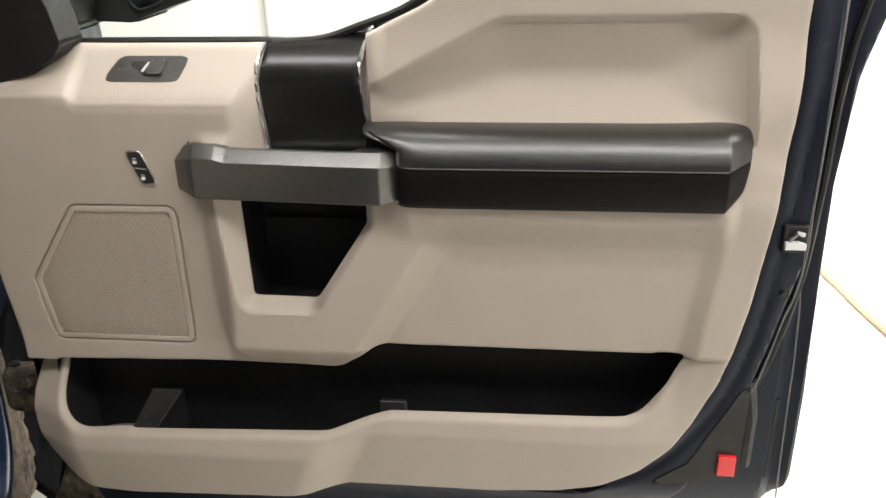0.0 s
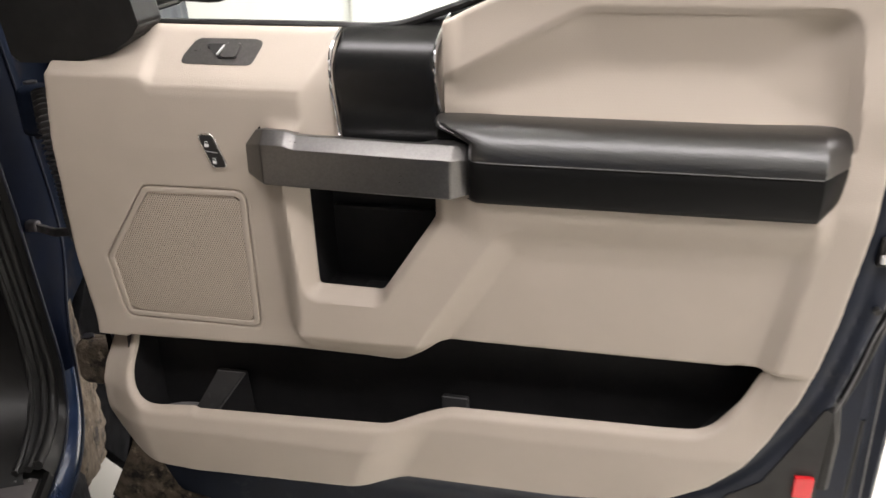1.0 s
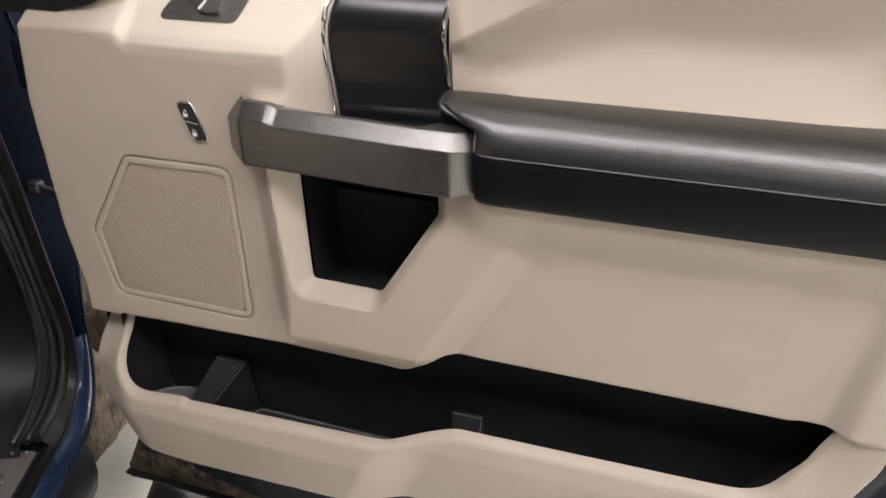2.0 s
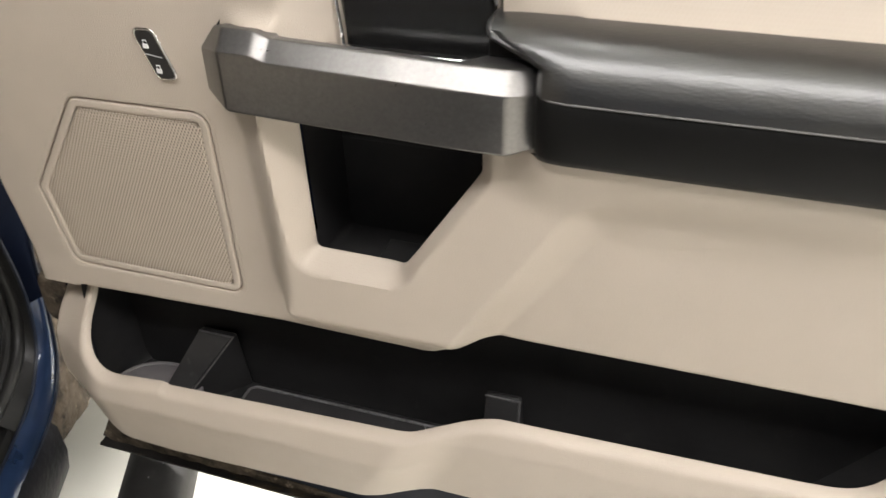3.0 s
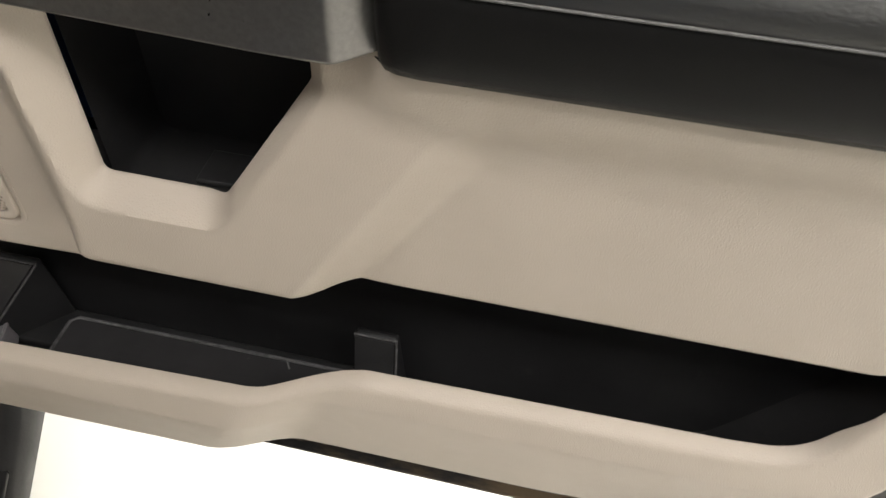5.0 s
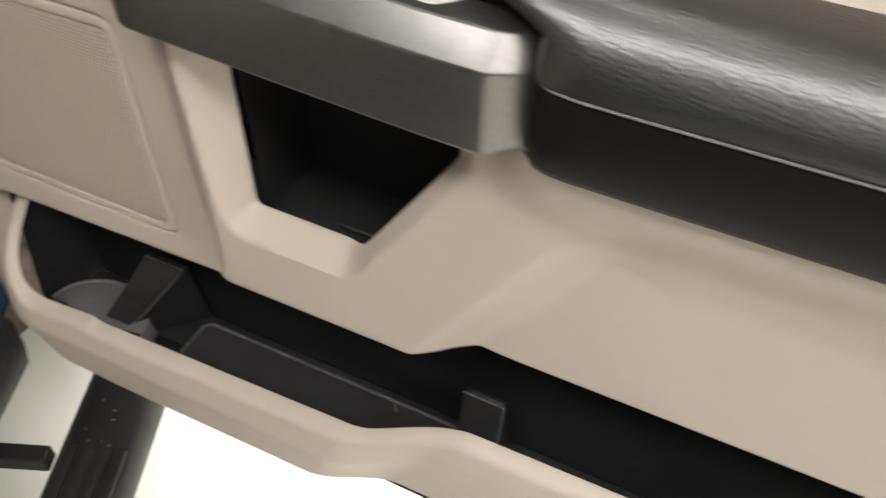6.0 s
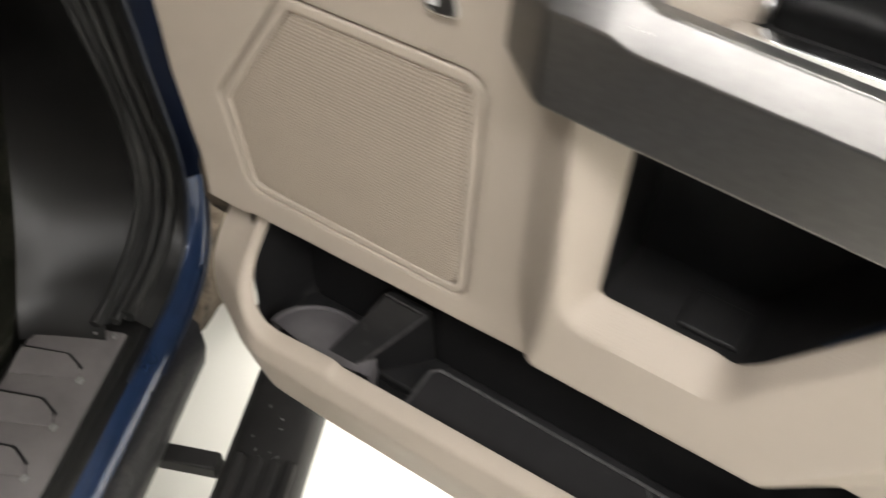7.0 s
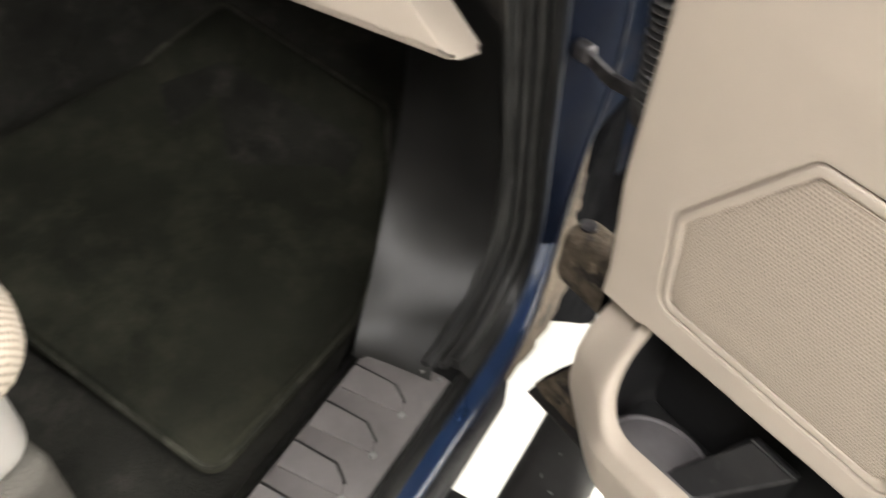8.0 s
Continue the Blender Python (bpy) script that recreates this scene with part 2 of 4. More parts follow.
def prism(points, axis_fn, d0, d1, r=0.003, seg=2):
    """A flat outline given depth between d0 and d1; axis_fn(a, b, d) gives the place."""
    bm = bmesh.new()
    lo = [bm.verts.new(axis_fn(a, b, d0)) for a, b in points]
    hi = [bm.verts.new(axis_fn(a, b, d1)) for a, b in points]
    n = len(points)
    bm.faces.new(lo[::-1])
    bm.faces.new(hi)
    for i in range(n):
        bm.faces.new((lo[i], lo[(i + 1) % n], hi[(i + 1) % n], hi[i]))
    if r:
        bmesh.ops.bevel(bm, geom=list(bm.edges), offset=r, segments=seg, affect="EDGES", profile=0.5)
        BEVELLED.add(id(bm))
    return bm


def tube(path, radius, n=10, caps=True):
    pts = [Vector(p) for p in path]
    rows = []
    up = Vector((0.13, 0.2, 0.97))
    for i, p in enumerate(pts):
        d = (pts[min(i + 1, len(pts) - 1)] - pts[max(i - 1, 0)]).normalized()
        a = d.cross(up).normalized()
        b = a.cross(d).normalized()
        rad = radius(i / (len(pts) - 1)) if callable(radius) else radius
        rows.append([p + rad * (math.cos(t) * a + math.sin(t) * b) for t in (2 * math.pi * k / n for k in range(n))])
    return loft(rows, True, caps)


def curve_points(pts, steps=8):
    """A smooth line through points."""
    p = [Vector(q) for q in pts]
    out = []
    for i in range(len(p) - 1):
        a, b, c, d = p[max(i - 1, 0)], p[i], p[i + 1], p[min(i + 2, len(p) - 1)]
        for k in range(steps):
            t = k / steps
            out.append(0.5 * ((2 * b) + (c - a) * t + (2 * a - 5 * b + 4 * c - d) * t * t + (3 * b - a - 3 * c + d) * t ** 3))
    out.append(p[-1])
    return out


def rounded(poly, r=0.01, n=6):
    """An outline with rounded corners; a corner may carry a radius of its own."""
    out = []
    m = len(poly)
    for i in range(m):
        p = Vector(poly[i][:2])
        rr = poly[i][2] if len(poly[i]) > 2 else r
        a, b = Vector(poly[i - 1][:2]) - p, Vector(poly[(i + 1) % m][:2]) - p
        la, lb = a.length, b.length
        ang = a.angle(b)
        cut = min(rr / max(math.tan(ang / 2), 0.05), la * 0.48, lb * 0.48)
        s, e = p + a / la * cut, p + b / lb * cut
        for k in range(n + 1):
            t = k / n
            out.append(tuple((1 - t) ** 2 * s + 2 * t * (1 - t) * p + t * t * e))
    return out


def sdf(poly, X, Z):
    """Signed distance to an outline, negative inside."""
    d = np.full(X.shape, 1e9)
    inside = np.zeros(X.shape, bool)
    for (x0, z0), (x1, z1) in zip(poly, poly[1:] + poly[:1]):
        ex, ez = x1 - x0, z1 - z0
        wx, wz = X - x0, Z - z0
        t = np.clip((wx * ex + wz * ez) / (ex * ex + ez * ez + 1e-18), 0, 1)
        d = np.minimum(d, (wx - ex * t) ** 2 + (wz - ez * t) ** 2)
        cross = ((z0 <= Z) & (z1 > Z)) | ((z1 <= Z) & (z0 > Z))
        with np.errstate(divide="ignore", invalid="ignore"):
            xi = x0 + (Z - z0) / (ez if ez else 1e-18) * ex
        inside ^= cross & (X < xi)
    d = np.sqrt(d)
    return np.where(inside, -d, d)


def smooth(a, b, v):
    t = np.clip((v - a) / (b - a), 0, 1)
    return t * t * (3 - 2 * t)


def mix(a, b, w):
    return a * (1 - w) + b * w


def relief(outline, holes, depth, h=0.004, back=0.012, roll=0.004, sharp=(), thin=None):
    """A moulded sheet in x and z: depth(X, Z) says how far it stands out towards -y. Its edges roll over and go back, but for the sharp holes."""
    xs = [p[0] for p in outline]
    zs = [p[1] for p in outline]
    gx = np.arange(min(xs) - h, max(xs) + 2 * h, h)
    gz = np.arange(min(zs) - h, max(zs) + 2 * h, h)
    X, Z = np.meshgrid(gx, gz, indexing="ij")
    S = sdf(outline, X, Z)
    for q in holes:
        S = np.maximum(S, -sdf(q, X, Z))
    for q in sharp:
        S = np.maximum(S, -sdf(q, X, Z))
    S = np.where(np.abs(S) < 1e-5, -1e-5, S)
    nx, nz = X.shape
    ins = S < 0
    vid, vx, vz, vs = {}, [], [], []

    def vert(key, x, z, s):
        if key not in vid:
            vid[key] = len(vx)
            vx.append(x), vz.append(z), vs.append(s)
        return vid[key]

    def corner(i, j):
        return vert((i, j), X[i, j], Z[i, j], S[i, j])

    def cut(a, b):
        a, b = min(a, b), max(a, b)
        t = S[a] / (S[a] - S[b])
        return vert((a, b), X[a] + t * (X[b] - X[a]), Z[a] + t * (Z[b] - Z[a]), 0.0)

    faces = []
    count = ins[:-1, :-1].astype(int) + ins[1:, :-1] + ins[1:, 1:] + ins[:-1, 1:]
    for i, j in zip(*np.nonzero(count)):
        cs = [(i, j), (i + 1, j), (i + 1, j + 1), (i, j + 1)]
        if count[i, j] == 4:
            faces.append([corner(*c) for c in cs])
            continue
        poly = []
        for k in range(4):
            a, b = cs[k], cs[(k + 1) % 4]
            if ins[a]:
                poly.append(corner(*a))
            if ins[a] != ins[b]:
                poly.append(cut(a, b))
        if len(poly) > 2:
            faces.append(poly)
    vx, vz, vs = np.array(vx), np.array(vz), np.array(vs)
    d = depth(vx, vz)
    if roll:
        e = np.clip(-vs, 0, roll)
        for q in sharp:
            e = np.where(sdf(q, vx, vz) < roll * 1.2, roll, e)
        d = d - (roll - np.sqrt(np.maximum(roll ** 2 - (roll - e) ** 2, 0)))
    me = bpy.data.meshes.new("tmp")
    me.from_pydata(list(zip(vx.tolist(), (-d).tolist(), vz.tolist())), [], faces)
    bm = bmesh.new()
    bm.from_mesh(me)
    bpy.data.meshes.remove(me)
    rim = [e for e in bm.edges if e.is_boundary]
    got = bmesh.ops.extrude_edge_only(bm, edges=rim)["geom"]
    for v in got:
        if isinstance(v, bmesh.types.BMVert):
            near = any(sdf(q, np.array([v.co.x]), np.array([v.co.z]))[0] < 0.003 for q in sharp)
            near = near or (thin and sdf(thin, np.array([v.co.x]), np.array([v.co.z]))[0] < 0.003)
            v.co.y += 0.002 if near else back
    return bm


# the truck's own directions: along its side to the rear (u) and outwards (v)
UX, UY, VX, VY = 0.382, -0.924, 0.924, 0.382


def uv(u, v, z):
    return Vector((UX * u + VX * v, UY * u + VY * v, z))


def xz(a, b, d):
    return Vector((a, d, b))


# ---- the room ----
def slab(name, x0, x1, y0, y1, z0, z1, material):
    return tagged(part(name, rbox(x0, x1, y0, y1, z0, z1, 0), material), kind="structure")


X0, X1, Y0, Y1, TOP_Z = -7.0, 8.0, -9.0, 4.2, 3.4
# unseen south and west walls, made dark so that surfaces facing them reflect less
grey_wall = Mat("grey_wall_paint", (0.16, 0.16, 0.158), 0.75).vary(1.5, 0.05).grain(40, 0.1, 0.002).m
tagged(slab("floor", X0, X1, Y0, Y1 + 0.2, -0.2, 0.0, floor_mat_m), "white glossy painted workshop floor", "floor")
tagged(slab("wall_north", X0, X1, Y1, Y1 + 0.2, 0, TOP_Z, wall_mat), "plain white painted workshop wall", "wall")
tagged(slab("wall_south", X0, X1, Y0, Y0 + 0.2, 0, TOP_Z, grey_wall), "unseen workshop wall kept dark to dim reflections", "wall")
tagged(slab("wall_east", X1 - 0.2, X1, Y0 + 0.2, Y1, 0, TOP_Z, wall_mat), "plain white painted workshop wall", "wall")
tagged(slab("wall_west", X0, X0 + 0.2, Y0 + 0.2, Y1, 0, TOP_Z, grey_wall), "unseen workshop wall kept dark to dim reflections", "wall")
tagged(slab("ceiling", X0, X1, Y0, Y1 + 0.2, TOP_Z, TOP_Z + 0.2, wall_mat), "plain white workshop ceiling", "ceiling")
for lx, ly, lz, watts in LAMPS:
    cl = thing("ceiling_light", "unseen long white ceiling light fitting, assumed", "ceiling light", (lx, ly, lz), "workshop ceiling lights")
    part("housing", rbox(-1.08, 1.08, -0.33, 0.33, 0.02, 0.1, 0.006), wall_mat, cl)
    part("diffuser", rbox(-1.05, 1.05, -0.30, 0.30, -0.03, 0.02, 0.012), lamp_mat, cl)

# ---- the door ----
door = thing("car_door", "open dark blue pickup door with beige inner trim", "car door", (0, 0, 0))

PANEL = rounded([(-0.318, 1.215, 0.02), (-0.332, 1.10, 0.05), (-0.340, 0.94, 0.05), (-0.334, 0.835, 0.012), (-0.335, 0.815, 0.006), (-0.338, 0.77, 0.1),
                 (-0.334, 0.725, 0.1), (-0.321, 0.683, 0.1), (-0.298, 0.650, 0.1), (-0.262, 0.630, 0.1), (-0.20, 0.625, 0.06), (0.050, 0.636, 0.03), (0.105, 0.649, 0.03), (0.30, 0.649, 0.05),
                 (0.385, 0.656, 0.05), (0.440, 0.669, 0.06), (0.486, 0.695, 0.06), (0.519, 0.730, 0.06), (0.547, 0.773, 0.06), (0.571, 0.828, 0.06), (0.584, 0.880, 0.06), (0.595, 0.94, 0.1), (0.606, 1.04, 0.1), (0.622, 1.20, 0.1), (0.626, 1.385, 0.01),
                 (0.34, 1.385, 0.01), (0.30, 1.321, 0.05), (0.215, 1.272, 0.06), (0.125, 1.231, 0.05), (0.0, 1.229, 0.05), (-0.16, 1.229, 0.02), (-0.25, 1.230, 0.02)], 0.02)
BIN = rounded([(-0.290, 0.820, 0.004), (-0.05, 0.827, 0.02), (0.103, 0.8245, 0.035), (0.150, 0.863, 0.02), (0.533, 0.863, 0.006),
               (0.514, 0.823, 0.04), (0.481, 0.774, 0.05), (0.165, 0.769, 0.03), (0.088, 0.7475, 0.03), (-0.178, 0.738, 0.004), (-0.184, 0.741, 0.004), (-0.255, 0.735, 0.04), (-0.288, 0.765, 0.05)], 0.01)
CUP = rounded([(0.0, 0.930, 0.006), (0.082, 0.929, 0.016), (0.152, 1.035, 0.01), (0.152, 1.086, 0.003), (-0.003, 1.086, 0.003)], 0.006)
INSERT = rounded([(0.151, 1.128, 0.004), (0.152, 1.185, 0.01), (0.303, 1.262, 0.06), (0.569, 1.262, 0.030), (0.578, 1.128, 0.004)], 0.01)
HOLLOW = rounded([(0.156, 1.12), (0.157, 1.182), (0.304, 1.257, 0.055), (0.564, 1.257, 0.026), (0.572, 1.12)], 0.008)
BULGE = rounded([(-0.040, 1.14, 0.01), (-0.036, 0.862, 0.02), (-0.018, 0.828, 0.02), (0.08, 0.81, 0.03), (0.130, 0.84, 0.03), (0.235, 1.012, 0.03), (0.70, 1.018, 0.02), (0.70, 1.14, 0.01)], 0.02)
ACCENT = rounded([(0.033, 1.08, 0.003), (0.0225, 1.19, 0.05), (0.030, 1.231, 0.004), (0.088, 1.233, 0.03), (0.156, 1.254, 0.004), (0.143, 1.20, 0.05), (0.152, 1.08, 0.003)], 0.01)


def accent_y(Z):
    """Depth of the dark accent panel: upright below, curving back to the window."""
    return 0.027 + 6.0 * np.maximum(Z - 1.165, 0) ** 2 + 8.0 * np.maximum(Z - 1.205, 0) ** 2


def lean(Z):
    """The front face leans inwards a little towards its top."""
    return 0.012 * np.clip((Z - 0.856) / 0.2, 0, 1.2)


def insert_depth(Z):
    """The upper insert is scooped back above the armrest."""
    return -0.012 - 0.018 * np.clip((Z - 1.137) / 0.065, 0, 1) ** 0.8


def crease(Z, at, above, below, soft=0.004):
    """A face that comes forward down to a soft crease and goes back below it."""
    t = at - Z
    return (above - below) / 2 * t - (above + below) / 2 * np.sqrt(t * t + soft * soft)


def panel_depth(X, Z):
    d = np.zeros_like(X)
    # lower rear field between the bulge and the rear rim
    rim = 0.018 * smooth(0.529, 0.555, X - 0.12 * (np.clip(Z, 0.80, 1.06) - 0.96))
    field = 0.004 + 0.012 * np.clip((Z - 0.87) / 0.13, 0, 1)
    d = mix(rim + (field - 0.6 * rim * field / 0.018) * smooth(0.1, 0.2, X), 0.012 * smooth(0.15, 0.2, X), smooth(1.06, 1.14, Z))
    # front block: slopes back to the window above the ledge
    front = smooth(0.035, 0.02, X)
    fold_z = 1.171 + 0.010 * smooth(-0.182, -0.200, X)
    ledge = -np.maximum(Z - fold_z, 0) * 0.0609 / (1.229 - fold_z)
    soft = -0.0022 * np.exp(-((Z - fold_z) / 0.006) ** 2) * smooth(-0.23, -0.19, X)
    d = d + lean(Z) * front
    d = mix(d, ledge + soft + lean(fold_z), front * smooth(1.10, 1.14, Z))
    # rim below the window behind the accent panel
    rear = smooth(0.16, 0.18, X)
    d = mix(d, 0.012 - 0.022 * smooth(1.15, 1.26, Z) - np.maximum(Z - (1.27 + 0.35 * np.clip(X - 0.17, 0, 0.2)), 0) * 0.8, rear * smooth(1.10, 1.14, Z))
    # hollow of the upper insert
    s = sdf(INSERT, X, Z)
    reach = np.clip((0.003 - s) / mix(0.078, 0.034, smooth(0.46, 0.55, X)), 0, 1)
    d = mix(d, insert_depth(Z), 1 - (1 - reach) ** 2)
    # bulge round the pull cup and under the armrest
    s = sdf(BULGE, X, Z)
    diag = smooth(0.10, 0.14, X) * smooth(0.83, 0.86, Z)
    slope = mix(mix(smooth(0.011, -0.011, s), smooth(0.018, -0.018, s), smooth(0.86, 0.90, Z)), np.clip((0.016 - s) / 0.032, 0, 1), diag)
    slope = mix(slope, smooth(0.034, -0.040, s), smooth(0.22, 0.28, X))
    over_end = 0.062 * smooth(0.535, 0.552, X)
    d = mix(d, 0.028, slope * smooth(1.145, 1.12, Z + over_end))
    d = mix(d, 0.001, smooth(0.866, 0.828, Z) * smooth(0.20, 0.15, X))
    d = d + 0.014 * smooth(1.005, 1.064, Z) * smooth(0.17, 0.21, X) * smooth(0.57, 0.55, X) * smooth(1.145, 1.12, Z + over_end)
    # bevel of the pull cup
    s = sdf(CUP, X, Z)
    left = smooth(0.004, -0.004, X)
    width = 0.016 - 0.006 * smooth(0.07, 0.1, X) + left * 0.10 * np.clip(Z - 0.93, 0, 0.14)
    sill = 0.008 + 0.011 * smooth(0.07, 0.1, X)
    d = np.where(Z < 1.13, np.minimum(d, sill + (0.029 - sill) * np.clip(s / width, 0, 1) ** 0.9 + 0.05 * np.maximum(s - width, 0) / width), d)
    # the block's side towards the dark accent panel
    side = -accent_y(Z) - 0.002 + 1.32 * np.maximum(0.0305 - X, 0)
    gap = side - d
    side = (side + d - np.sqrt(gap * gap + 0.0045 ** 2)) / 2
    d = mix(d, side, smooth(-0.06, -0.04, X) * smooth(0.159, 0.150, X) * smooth(1.074, 1.088, Z))
    # seat of the armrest end
    d = mix(d, np.minimum(d, -0.006), smooth(0.150, 0.156, X) * smooth(0.214, 0.206, X) * smooth(1.078, 1.092, Z) * smooth(1.160, 1.146, Z))
    # map pocket front: stands out, folds back at its crease, further out in front of the step
    step = smooth(0.05, 0.125, X - (Z - 0.70) * 0.45)
    lip = mix(0.047, 0.023, step)
    lip = mix(lip, 0.016, smooth(0.42, 0.54, X))
    lip = lip - 0.034 * smooth(-0.255, -0.342, X) - 0.040 * smooth(0.745, 0.818, Z) * smooth(-0.20, -0.25, X)
    front_low = lip + 0.0052 + crease(Z, 0.711, 0.20, 0.25)
    rear_low = lip + 0.0056 + crease(Z, 0.743, 0.20, 0.15)
    low = mix(front_low, rear_low, step)
    # its rounded upper rim
    t = np.clip(sdf(BIN, X, Z) / 0.0085, 0, 1)
    low = low - 0.0065 * (1 - np.sqrt(np.maximum(1 - (1 - t) ** 2, 0))) * smooth(0.82, 0.79, Z)
    edge = 0.815 + 0.05 * smooth(0.45, 0.5, X)
    d = mix(d, low, smooth(0.004, -0.003, Z - edge) * smooth(0.62, 0.50, X + 0.35 * (Z - 0.80)))
    return d


def grille_sdf():
    return rounded([(-0.218, 1.047), (-0.083, 1.048), (-0.090, 0.853), (-0.283, 0.853), (-0.291, 0.944)], 0.016)


GRILLE = grille_sdf()


def panel_full(X, Z):
    d = panel_depth(X, Z)
    s = sdf(GRILLE, X, Z)
    return d - 0.006 * smooth(0.0045, -0.0005, s)


part("trim_panel", relief(PANEL, [BIN, ACCENT], panel_full, 0.0026, 0.009, 0.0050, [CUP, HOLLOW], BIN), beige, door,
     "beige moulded plastic door trim")
part("upper_insert", relief(INSERT, [], lambda X, Z: panel_depth(X, Z) - 0.0006, 0.008, 0.004, 0), beige_soft, door, "beige soft textured insert")
part("speaker_grille", relief(rounded([(-0.212, 1.039), (-0.091, 1.040), (-0.098, 0.861), (-0.275, 0.863), (-0.282, 0.944)], 0.01), [],
                              lambda X, Z: lean(Z) + 0.0004, 0.01, 0.004, 0.001), grille_mat, door, "beige perforated speaker grille")


def ring_rows(outline, profile):
    """Rows along an outline, offset inwards by each profile step, standing out from the leaning face."""
    n = len(outline)
    rows = []
    for i in range(n):
        p, q = Vector(outline[i - 1]), Vector(outline[(i + 1) % n])
        d = (q - p).normalized()
        nrm = Vector((-d.y, d.x))
        x, z = outline[i]
        rows.append([(x + nrm.x * o, -float(lean(z)) - h, z + nrm.y * o) for o, h in profile])
    return rows + rows[:1]


RIM = rounded([(-0.218, 1.047), (-0.083, 1.048), (-0.090, 0.853), (-0.283, 0.853), (-0.291, 0.944)], 0.016, 10)
part("grille_rim", loft(ring_rows(RIM, [(0.0056, -0.002), (0.0050, 0.0002), (0.0018, 0.0003), (0.0011, -0.0003), (0.0008, -0.0036), (-0.0008, -0.0036), (-0.0011, -0.0002), (-0.0017, 0.0004), (-0.0026, 0.0006), (-0.0070, 0.0006), (-0.0078, 0.0004), (-0.0084, -0.0002), (-0.0087, -0.0036), (-0.0102, -0.0036), (-0.0105, 0.0)])), beige, door, "beige raised grille rim", 60)
part("accent_panel", relief(ACCENT, [], lambda X, Z: -accent_y(Z) + 0.0015, 0.004, 0.01, 0.003), accent_mat, door, "smooth black accent panel")
for pts in ([(0.031, 1.095), (0.027, 1.138), (0.0225, 1.172), (0.0215, 1.198), (0.0240, 1.215), (0.030, 1.230)], [(0.151, 1.147), (0.149, 1.160), (0.145, 1.186), (0.144, 1.208), (0.148, 1.230), (0.156, 1.252)]):
    part("chrome_strip", tube(curve_points([(x, float(accent_y(z)) - 0.0065, z) for x, z in pts]), lambda t: 0.0017 + 0.0013 * math.exp(-((t - 0.66) / 0.2) ** 2), 8), chrome, door, "thin bright chrome edging")

# pull cup liner and door release
CUP_WALL = rounded([(-0.003, 0.905, 0.01), (0.086, 0.905, 0.016), (0.158, 1.035, 0.01), (0.158, 1.104, 0.004), (-0.007, 1.104, 0.004)], 0.008, 4)
cl_rows = [[(x, 0.004, z) for x, z in CUP_WALL], [(x, 0.04, z) for x, z in CUP_WALL], [(mix(0.07, x, 0.96), 0.066, mix(1.0, z, 0.97)) for x, z in CUP_WALL]]
cl = loft(cl_rows, True, False)
cl.faces.new([cl.verts.new(p) for p in cl_rows[-1]])
part("cup_liner", cl, liner_mat, door, "black plastic pull cup lining")
part("cup_back", rbox(-0.02, 0.160, 0.0385, 0.042, 1.075, 1.15, 0.001), liner_mat, door)
part("cup_ledge", rbox(0.004, 0.15, 0.055, 0.066, 1.006, 1.010, 0.001), liner_mat, door)
part("cup_pad", rbox(0.045, 0.082, 0.018, 0.050, 0.905, 0.910, 0.002), liner_mat, door, "dark grey rubber pad")
lever = loft([[(x, y, z + dz) for y, z in rounded([(-0.013, 1.092), (-0.013, 1.103), (0.001, 1.112), (0.012, 1.112), (0.012, 1.092)], 0.0045, 4)] for x, dz in ((0.018, -0.002), (0.022, 0.0), (0.141, 0.0), (0.146, -0.003))], True, True)
part("release_lever", lever, chrome, door, "bright chrome door release lever", 30)

# pull handle
def handle_rows():
    """Sections of the bar, with every change of direction along it cut by a small bevel."""
    keys = [(-0.081, 0.002, 1.113, 0.010, 0.006), (-0.076, -0.012, 1.120, 0.010, 0.003), (-0.044, -0.040, 1.130, 0.010, 0.0), (-0.016, -0.042, 1.130, 0.010, 0.0), (-0.004, -0.043, 1.1265, -0.019, 0.0),
            (0.140, -0.0515, 1.126, -0.029, 0.0), (0.157, -0.052, 1.126, -0.010, 0.0), (0.176, -0.0525, 1.126, 0.006, 0.0), (0.1965, -0.0360, 1.1228, 0.006, 0.002), (0.1977, -0.0335, 1.1215, 0.006, 0.003)]
    cuts = [keys[0]]
    for a, b, c in zip(keys, keys[1:], keys[2:]):
        for q in (a, c):
            f = min(0.0022 / abs(q[0] - b[0]), 0.4)
            cuts.append(tuple(mix(b[i], q[i], f) for i in range(5)))
    cuts.append(keys[-1])
    rows = []
    for x, front, top, base, cutk in cuts:
        run = min(0.0130, 0.8 * (base - front))
        pr = rounded([(base, 1.068 + cutk), (base, top - 0.0015), (front + run, top), (front, top - 0.0138 * run / 0.0130), (front, 1.068 + cutk)], 0.0028, 2)
        rows.append([(x, y, z) for y, z in pr])
    return rows


hb = loft(handle_rows(), True, True)
BEVELLED.add(id(hb))
part("pull_handle", hb, handle_mat, door, "satin dark grey pull handle")
part("handle_gap", prism(rounded([(-0.058, 1.070), (-0.058, 1.124), (-0.050, 1.1332), (-0.012, 1.1332), (-0.004, 1.124), (-0.004, 1.068)], 0.004, 3), xz, -0.0150, 0.006, 0.001, 1), rubber, door, "dark joint round the handle foot")

